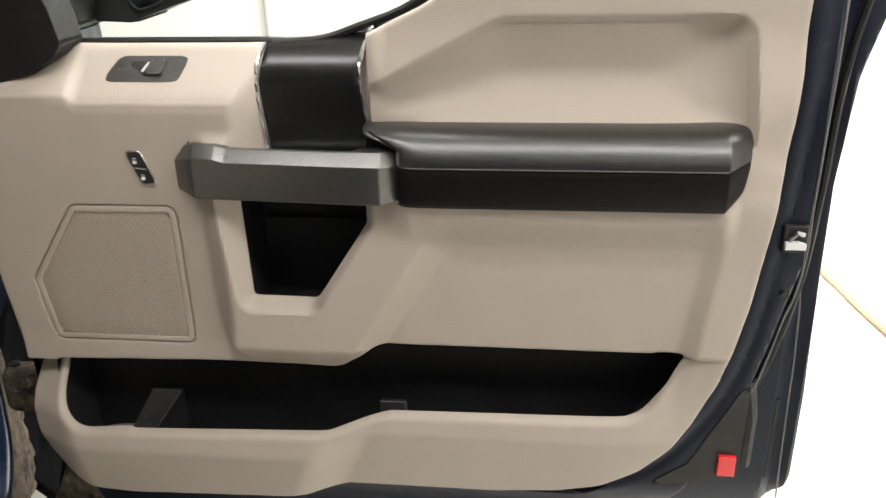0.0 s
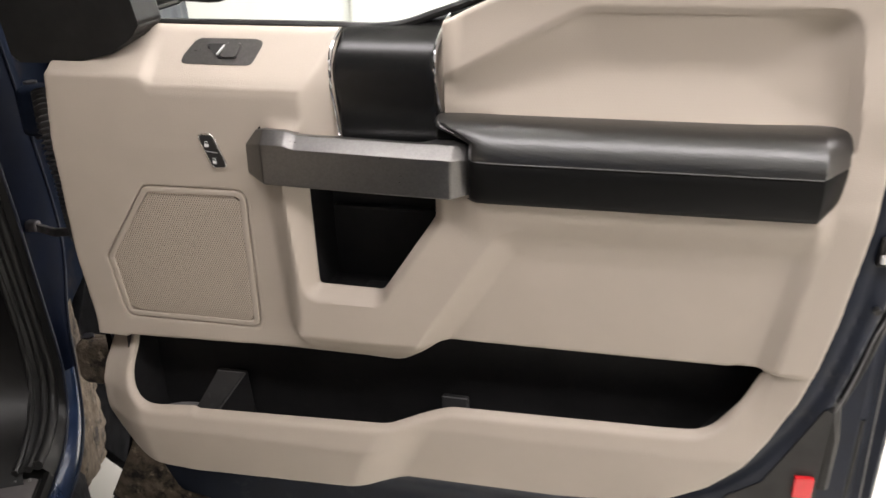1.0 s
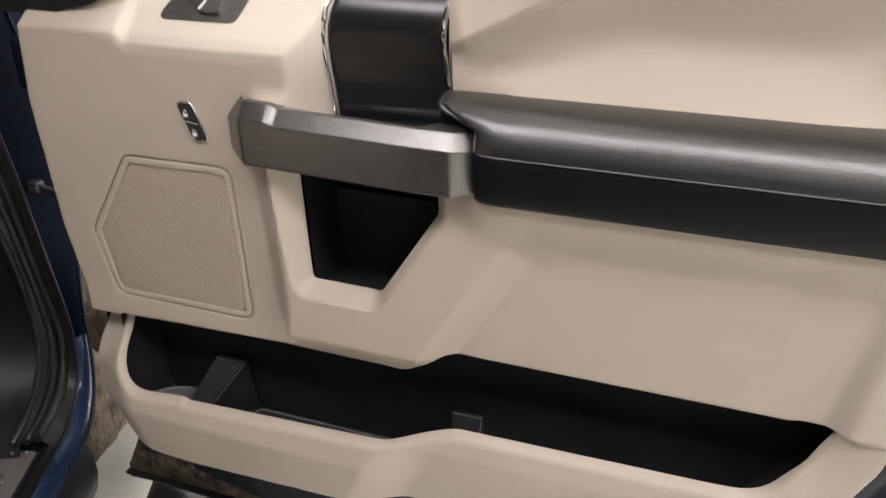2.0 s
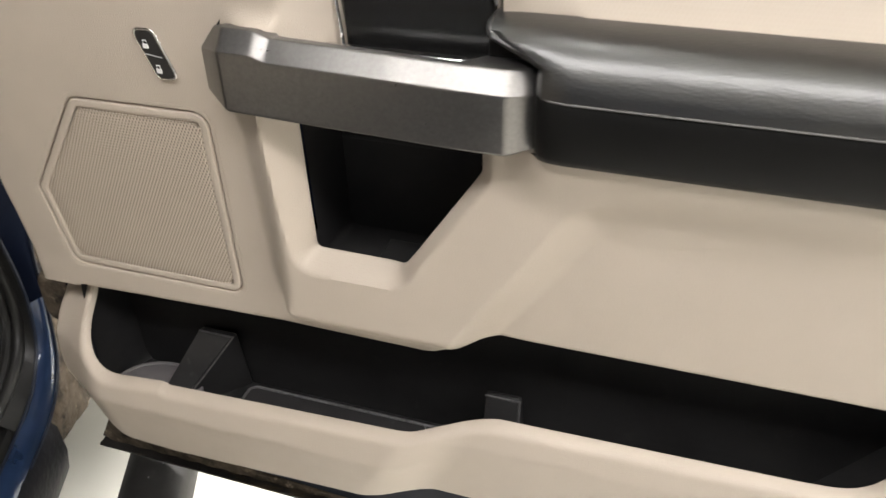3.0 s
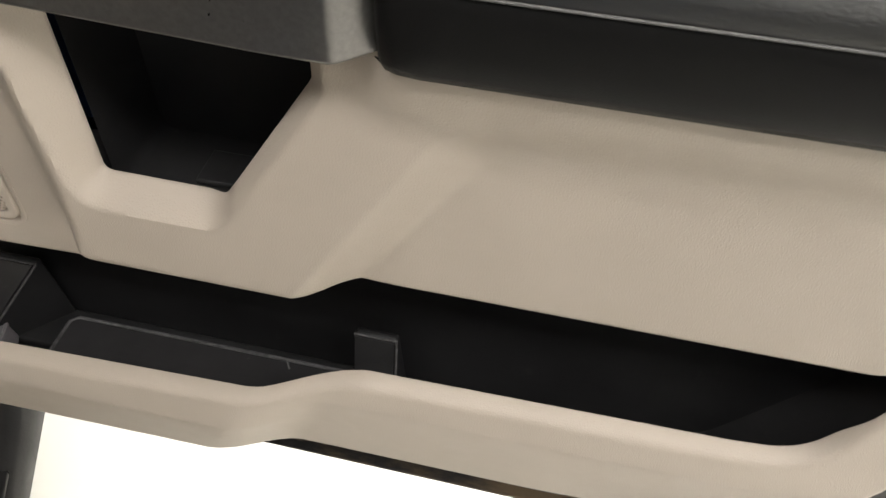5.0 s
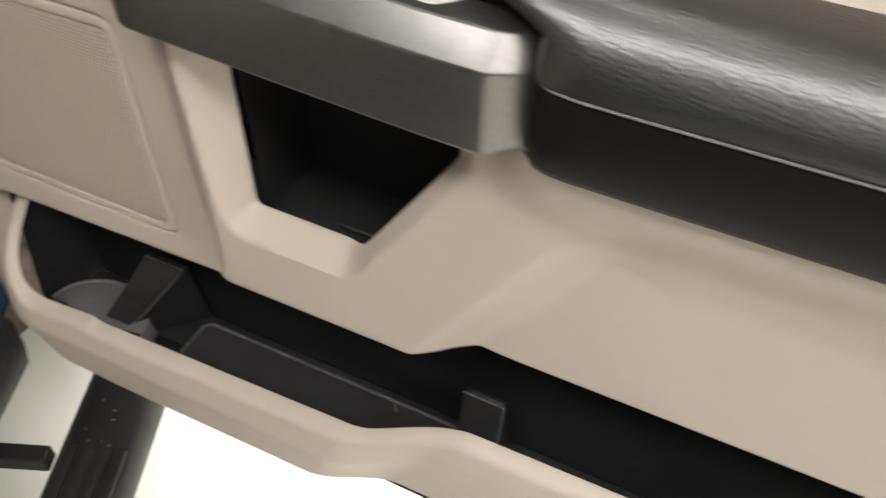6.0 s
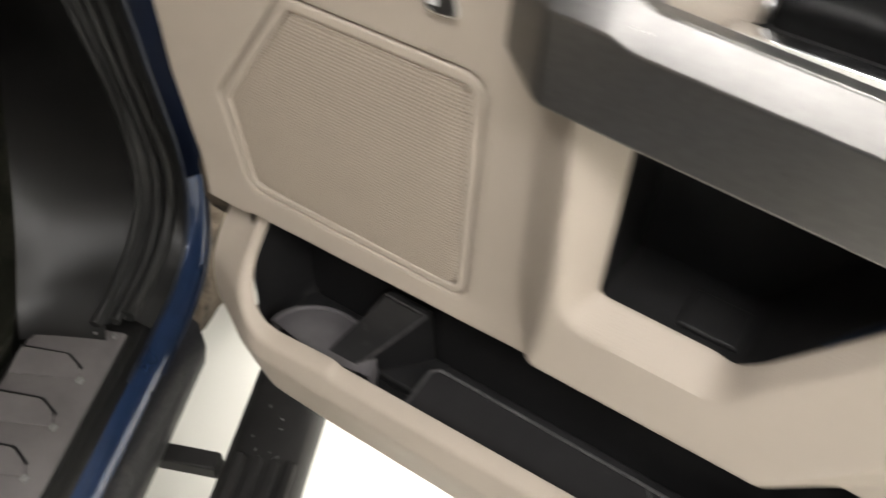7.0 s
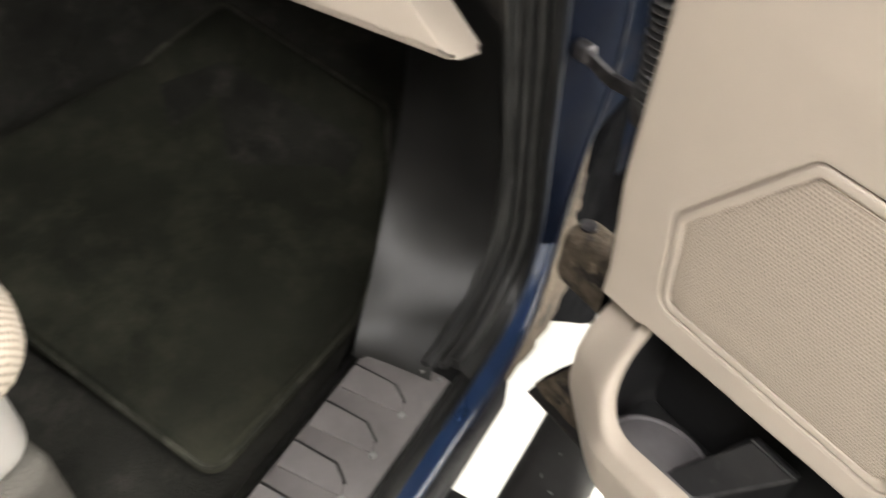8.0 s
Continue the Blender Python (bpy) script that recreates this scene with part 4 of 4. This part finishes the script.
BLUE_OUT = edge_line([(1.4, 0.545), (0.3, 0.545), (-0.10, 0.545), (-0.20, 0.549), (-0.258, 0.582), (-0.284, 0.65), (-0.296, 0.723), (-0.312, 0.772), (-0.345, 0.82), (-0.365, 0.88), (-0.35, 0.98), (-0.29, 1.20), (-0.22, 1.40)], -0.402)


def band(lines, bulge=0.0):
    """A skin across lines, bulging outwards in the middle."""
    rows = []
    n = len(lines) - 1
    for a, b in [(i, t) for i in range(n) for t in (0, 0.25, 0.5, 0.75)] + [(n - 1, 1.0)]:
        rows.append([uv(mix(p[0], q[0], b), mix(p[1], q[1], b) + bulge * math.sin(math.pi * b), mix(p[2], q[2], b) + bulge * 0.6 * math.sin(math.pi * b)) for p, q in zip(lines[a], lines[a + 1])])
    return loft(rows)


# above z 0.67 the same blue band goes over to the shade-darkened paint
K = min(i for i, p in enumerate(BLUE_OUT) if p[2] > 0.67)
part("rocker_panel", band([BLUE_IN[:K + 1], BLUE_OUT[:K + 1]], 0.006), navy, truck, "glossy dark blue rocker", 70)
part("pillar_edge", band([BLUE_IN[K:], BLUE_OUT[K:]], 0.006), navy_shaded, truck, "blue pillar edge coloured darker for its shade", 70)
for line in (BLUE_IN, BLUE_OUT):
    part("pillar_flange", tube([uv(p[0], p[1] + 0.002, p[2]) for p in line[K - 15:]], 0.0022, 6), navy_shell, truck, "thin blue folded flange")
part("lower_rocker", loft(along([(-0.402, 0.545), (-0.394, 0.535), (-0.393, 0.49), (-0.400, 0.455), (-0.415, 0.43), (-0.43, 0.42), (-0.52, 0.42)], (-0.19, -0.1, 0.2, 0.8, U1))), rocker_dirt, truck, "dirty dark lower rocker", 60)
sp = part("sill_plate", loft(along([(-0.548, 0.520), (-0.540, 0.560), (-0.534, 0.584), (-0.526, 0.590), (-0.441, 0.590), (-0.436, 0.587), (-0.435, 0.578)], (-0.125, 0.1, 0.6, U1))), sill_mat, truck, "dark grey plastic door sill plate")


def rib(u):
    """A raised tread that tapers outwards behind a bent dark groove."""
    out = rounded([(u + 0.002, -0.530), (u + 0.002, -0.480), (u + 0.014, -0.462), (u + 0.026, -0.456), (u + 0.032, -0.530)], 0.003, 3)
    return prism(out, lambda a, b, d: uv(a, b, d - 0.003 * (a > u + 0.02)), 0.586, 0.5945, 0.0014, 1)


for k in range(7):
    u = -0.089 + 0.053 * k
    r = part("sill_rib", rib(u), sill_mat, sp)
    part("rib_groove", tube([uv(u, -0.532, 0.5905), uv(u, -0.480, 0.5905), uv(u + 0.013, -0.461, 0.5905)], 0.0016, 5), rubber, sp)
    part("rib_tip", rbox(-0.003, 0.003, -0.003, 0.003, 0, 0.004, 0.001), sill_tip, sp, "worn pale rib tip").matrix_world = Matrix.Translation(uv(u + 0.027, -0.4555, 0.589))
part("rocker_top", loft(along([(-0.56, 0.55), (-0.54, 0.572), (-0.44, 0.574), (-0.418, 0.560), (-0.405, 0.53)], (-0.22, 0.1, 0.6, U1))), rubber, truck, "dark steel under the sill plate")
part("sill_joint", tube([uv(-0.125, -0.4345, 0.5855), uv(0.4, -0.4345, 0.5855), uv(U1, -0.4345, 0.5855)], 0.0025, 6), rubber, truck, "dark joint beside the sill plate")
part("sill_strip", loft(along([(-0.434, 0.580), (-0.431, 0.587), (-0.424, 0.586), (-0.417, 0.576), (-0.416, 0.568)], (-0.14, 0.1, 0.6, U1))), kick_mat, truck, "dark grey sill edge strip")


def bent(line):
    """The stretch of a line round the front of the opening."""
    return [p for p in line if p[0] < -0.114 or p[2] > 0.62]


NB = min(len(bent(KICK_EDGE)), len(bent(SEAL)), len(bent(BLUE_IN)))
KE, SE, BI = bent(KICK_EDGE)[-NB:], bent(SEAL)[-NB:], bent(BLUE_IN)[-NB:]
part("seal_carrier", band([KE, SE, BI]), rubber, truck, "black rubber seal carrier", 70)
part("aperture_seal", tube([uv(*p) for p in SE], 0.0085, 10), rubber, truck, "black rubber door opening seal")
part("seal_lip", tube([uv(p[0], p[1] - 0.004, p[2] + 0.002) for p in KE], 0.005, 8), rubber, truck)
part("seal_bead", tube([uv(mix(p[0], q[0], 0.5), -0.447, mix(p[2], q[2], 0.5)) for p, q in zip(SE, KE)], 0.006, 8), rubber, truck)
for e in (KE[0], SE[0]):
    part("seal_end", rbox(-0.002, 0.002, -0.002, 0.002, -0.0025, 0.0025, 0.0008), sill_tip, truck, "pale cut seal end").matrix_world = Matrix.Translation(uv(-0.117, e[1] - 0.006, 0.594))
MUD_OUT = edge_line([(-0.178, 0.50), (-0.225, 0.478), (-0.30, 0.455), (-0.375, 0.445), (-0.402, 0.49), (-0.40, 0.56), (-0.38, 0.66), (-0.36, 0.76)], -0.408)
MUD_IN = edge_line([(-0.178, 0.546), (-0.21, 0.552), (-0.250, 0.574), (-0.272, 0.61), (-0.284, 0.65), (-0.292, 0.70), (-0.300, 0.74), (-0.312, 0.772)], -0.404)
md = band([MUD_IN, MUD_OUT], 0.004)
for v in md.verts:
    v.co += 0.004 * noise.noise_vector(v.co * 45)
part("pillar_mud", md, dirt, truck, "caked brown mud at the pillar foot")
HINGE_FACE = edge_line([(-0.40, 0.61), (-0.395, 0.64), (-0.39, 0.70), (-0.40, 0.80), (-0.45, 0.95), (-0.44, 1.10), (-0.40, 1.25), (-0.34, 1.40)], -0.43)
HINGE_IN = edge_line([(-0.345, 0.61), (-0.345, 0.64), (-0.345, 0.70), (-0.35, 0.80), (-0.365, 0.88), (-0.35, 0.98), (-0.29, 1.20), (-0.22, 1.40)], -0.412)
HINGE_FAR = [(p[0] - 0.12, -0.40, p[2]) for p in HINGE_FACE]
HINGE_END = [(p[0] - 0.16, -0.29, p[2]) for p in HINGE_FACE]
part("hinge_pillar", band([HINGE_IN, HINGE_FACE, HINGE_FAR, HINGE_END]), navy_dirty, truck, "dusty blue hinge pillar", 50)
part("arch_liner", prism([(-0.352, 0.462), (-0.352, 0.70), (-0.95, 0.95), (-0.95, 0.16), (-0.62, 0.16), (-0.52, 0.272)], lambda a, b, d: uv(a, d, b), -0.425, -0.405, 0.003, 1), matte_black, truck, "black plastic arch liner behind the pillar")
fen = loft([[uv(u, v, z) for v, z in [(-0.33, 0.50), (-0.30, 0.60), (-0.29, 0.9), (-0.31, 1.2), (-0.40, 1.25), (-0.9, 1.28)]] for u in (-0.50, -0.9, -1.6)])
part("front_wing", thick(fen, 0.004), navy_shell, truck, "dark blue front wing")

# inside: kick panel, carpet, toe board, dash, tunnel, roof
kick = []
for z, uo, ui, vo, vi in [(0.586, -0.110, -0.098, -0.452, -0.540), (0.600, -0.120, -0.106, -0.454, -0.542), (0.615, -0.175, -0.125, -0.458, -0.548), (0.64, -0.230, -0.155, -0.459, -0.556), (0.68, -0.258, -0.20, -0.459, -0.57), (0.78, -0.262, -0.29, -0.459, -0.60), (0.90, -0.24, -0.36, -0.459, -0.63), (1.05, -0.21, -0.42, -0.459, -0.65)]:
    kick.append([uv(mix(uo, ui, t), mix(vo, vi, t ** 0.8) - 0.012 * math.sin(math.pi * t), z) for t in (0, 0.08, 0.2, 0.4, 0.6, 0.8, 1.0)])
part("kick_panel", loft(kick), kick_mat, truck, "grey plastic kick panel darkened for its shade", 60)
flo = [[uv(u, v, z) for u, z in [(1.5, 0.49), (0.4, 0.49), (0.0, 0.49), (-0.25, 0.492), (-0.34, 0.505), (-0.48, 0.60), (-0.62, 0.72), (-0.75, 1.1)]] for v in (-0.54, -0.62, -0.8, -1.0, -1.30)]
part("carpet", loft(flo), carpet, truck, "dark cab carpet", 60)
part("carpet_side", loft([[uv(u, -0.535, 0.588 if u > -0.2 else 0.6), uv(u, -0.548, 0.545), uv(u, -0.562, 0.50), uv(u, -0.60, 0.491)] for u in (1.5, 0.5, 0.0, -0.10, -0.2, -0.3)]), carpet, truck, "", 60)
part("carpet_front", loft([[uv(-0.09 - 1.0 * (z - 0.56) * (z > 0.56), -0.556, z), uv(-0.27 - 0.6 * (z - 0.48), -0.62, z), uv(-0.42 - 0.3 * (z - 0.48), -0.68, z), uv(-0.62, -0.74, z)] for z in (0.48, 0.56, 0.64, 0.72)]), carpet, truck, "", 60)
part("tunnel", loft([[uv(u, v, z) for v, z in [(-1.27, 0.48), (-1.30, 0.60), (-1.35, 0.70), (-1.60, 0.72)]] for u in (1.5, 0.5, -0.2, -0.7)]), carpet, truck, "dark carpeted centre tunnel", 60)
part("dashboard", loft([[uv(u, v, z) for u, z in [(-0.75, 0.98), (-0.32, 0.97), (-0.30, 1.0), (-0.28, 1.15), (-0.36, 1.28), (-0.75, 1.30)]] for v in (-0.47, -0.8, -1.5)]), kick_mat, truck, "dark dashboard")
gb = prism(rounded([(-0.189, 0.931, 0.006), (-0.233, 1.06, 0.01), (-0.28, 1.06, 0.01), (-0.228, 0.924, 0.008)], 0.008), lambda a, b, d: uv(a, d - 1.45 * (b - 0.93) * (d > -0.6), b), -0.985, -0.488, 0.005)
part("glove_box", gb, beige, truck, "beige lower glove box panel")
# unseen near-black roof, far side, back and fire walls, added to close the cab
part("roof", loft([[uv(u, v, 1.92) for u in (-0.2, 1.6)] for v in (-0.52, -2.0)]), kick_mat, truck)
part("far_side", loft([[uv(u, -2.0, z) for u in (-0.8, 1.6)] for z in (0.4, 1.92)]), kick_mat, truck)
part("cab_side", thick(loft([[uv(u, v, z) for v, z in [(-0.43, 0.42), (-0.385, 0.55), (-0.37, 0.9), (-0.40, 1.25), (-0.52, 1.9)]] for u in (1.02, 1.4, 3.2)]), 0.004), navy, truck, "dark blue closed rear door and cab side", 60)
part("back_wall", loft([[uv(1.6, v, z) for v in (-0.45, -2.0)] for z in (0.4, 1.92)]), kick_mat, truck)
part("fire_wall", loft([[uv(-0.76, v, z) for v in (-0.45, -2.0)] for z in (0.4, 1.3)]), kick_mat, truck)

# side step
FLECKS = [(-0.195, -0.330), (-0.180, -0.310), (-0.166, -0.307), (-0.150, -0.338), (-0.133, -0.329), (-0.133, -0.311), (-0.128, -0.300), (-0.235, -0.322), (-0.26, -0.305), (-0.30, -0.335)]
sb = [(-0.367, 0.352), (-0.362, 0.364), (-0.345, 0.370), (-0.300, 0.370), (-0.276, 0.362), (-0.266, 0.345), (-0.268, 0.315), (-0.30, 0.30), (-0.36, 0.31)]
step = part("side_step", loft(along(sb, (-0.42, -0.40, -0.2, 0.0, 0.5, 1.5)), True, True), board_mat, truck, "black scuffed plastic side step", 50)
for k in range(4):
    v = -0.350 + 0.021 * k
    part("tread_bar", prism(rounded([(-0.125, v), (-0.125, v + 0.013), (1.2, v + 0.013), (1.2, v)], 0.004, 3), lambda a, b, d: uv(a, b, d), 0.368, 0.375, 0.002, 1), board_mat, step)
for u in (-0.098, 0.9):
    part("step_bracket", prism(rounded([(u - 0.012, -0.50), (u - 0.012, -0.36), (u + 0.012, -0.36), (u + 0.012, -0.50)], 0.003, 2), lambda a, b, d: uv(a, b, d), 0.37, 0.395, 0.003), board_mat, step, "black steel step bracket")

random.seed(5)
for u, v in FLECKS:
    a = random.uniform(0, 3)
    w, h = random.uniform(0.0006, 0.0014), random.uniform(0.0012, 0.003)
    out = rounded([(-w, -h), (w, -h * 0.8), (w * 0.8, h), (-w * 0.9, h * 0.9)], 0.001, 2)
    fl = prism(out, lambda p, q, d: uv(u + p * math.cos(a) - q * math.sin(a), v + p * math.sin(a) + q * math.cos(a), d), 0.369, 0.3712, 0)
    part("paint_fleck", fl, sill_tip, step, "pale dried paint fleck")

# floor mat and seat
mat_edge = rounded([(0.066, -0.608, 0.03), (-0.05, -0.603, 0.06), (-0.19, -0.598, 0.05), (-0.30, -0.632, 0.05), (-0.475, -0.735, 0.03), (-0.52, -1.075, 0.03), (-0.42, -1.145, 0.05), (-0.16, -1.25, 0.05), (0.02, -1.25, 0.05), (0.056, -0.76, 0.06)], 0.03)


def mat_z(u):
    return 0.497 + (max(-0.345 - u, 0)) * 0.70


fm = bmesh.new()
ring_v = [fm.verts.new(uv(a, b, mat_z(a) + 0.004)) for a, b in mat_edge]
core = [fm.verts.new(uv(mix(-0.2, a, 0.95), mix(-0.82, b, 0.95), mat_z(mix(-0.2, a, 0.95)) + 0.017)) for a, b in mat_edge]
inner = [fm.verts.new(uv(mix(-0.2, a, 0.90), mix(-0.82, b, 0.90), mat_z(mix(-0.2, a, 0.90)) + 0.011)) for a, b in mat_edge]
nm = len(mat_edge)
for i in range(nm):
    j = (i + 1) % nm
    fm.faces.new((ring_v[i], ring_v[j], core[j], core[i]))
    fm.faces.new((core[i], core[j], inner[j], inner[i]))
prev = inner
for s in (0.7, 0.45, 0.2):
    cur = [fm.verts.new(uv(mix(-0.2, a, s), mix(-0.82, b, s), mat_z(mix(-0.2, a, s)) + 0.008)) for a, b in mat_edge]
    for i in range(nm):
        j = (i + 1) % nm
        fm.faces.new((prev[i], prev[j], cur[j], cur[i]))
    prev = cur
fm.faces.new(prev)
floor_mat = tagged(part("floor_mat", fm, mat_cloth, None, "", 60), "dark olive-black carpet floor mat in the footwell", "floor mat")
hem_line = []
for (a, b), (c, d) in zip(mat_edge, mat_edge[1:] + mat_edge[:1]):
    steps = max(1, int(math.hypot(c - a, d - b) / 0.03))
    for k in range(steps):
        p, q = mix(a, c, k / steps), mix(b, d, k / steps)
        hem_line.append(uv(mix(-0.2, p, 0.985), mix(-0.82, q, 0.985), mat_z(p) + 0.010))
# worn binding; its tone is also raised to show the edge catching light
hem_cloth = Mat("worn_lit_binding", (0.024, 0.024, 0.018), 0.9, spec=0.15).vary(25, 0.4).over(14, (0.075, 0.075, 0.058), 0.50, 0.70, 6.0).grain(420, 0.8, 0.002).m
part("mat_binding", tube(hem_line + hem_line[:1], 0.0040, 6, False), hem_cloth, floor_mat, "worn stitched binding, brightened for its lit edge")

seat = thing("front_seat", "beige cloth front seat with pale lower trim", "car seat", uv(0.5, -0.9, 0.49))
inv = -Vector(seat.location)


def seat_part(name, u0, u1, v0, v1, z0, z1, r, material, label):
    bm = rbox(u0, u1, v0, v1, z0, z1, r, 5)
    for v in bm.verts:
        v.co = uv(*v.co) + inv
    return part(name, bm, material, seat, label, 60)


seat_part("cushion", 0.142, 0.70, -1.15, -0.612, 0.80, 0.925, 0.055, seat_cloth, "beige perforated cloth cushion")
seat_part("side_trim", 0.170, 0.68, -1.12, -0.660, 0.680, 0.805, 0.03, seat_plastic, "pale plastic seat side trim")
seat_part("seat_base", 0.172, 0.66, -1.08, -0.650, 0.49, 0.69, 0.02, grey_carpet, "grey carpeted seat base")
seat_part("backrest", 0.66, 0.80, -1.15, -0.62, 0.86, 1.5, 0.05, seat_cloth, "beige cloth backrest")

# small things beyond the door
hs = thing("floor_hose", "tan hose lying on the white floor", "hose", (0, 0, 0))
part("hose", tube(curve_points([(1.35, 2.6, 0.014), (1.412, 2.19, 0.014), (1.447, 1.95, 0.014), (1.487, 1.68, 0.014), (1.60, 1.2, 0.014), (1.9, 0.7, 0.014)]), 0.014, 8), hose_mat, hs)
wp = thing("wall_pipe", "pale grey vertical pipe on the white wall", "pipe", (-1.32, 4.165, 0))
part("pipe", tube([(0, 0, 0.0), (0, 0, 3.4)], 0.028, 12), pipe_mat, wp)

# a tyre of the truck, out of view under the front wing, carries it
for u in (-1.40, 2.6):
    tyre = loft([[uv(u, -0.55 + w, 0.40) + Matrix.Rotation(a, 3, Vector((VX, VY, 0))) @ Vector((0, 0, r)) for a in (2 * math.pi * k / 32 for k in range(32))] for w, r in [(-0.12, 0.22), (-0.13, 0.36), (-0.09, 0.40), (0.09, 0.40), (0.13, 0.36), (0.12, 0.22)]], True)
    part("wheel", tyre, rubber, truck, "black truck tyre")
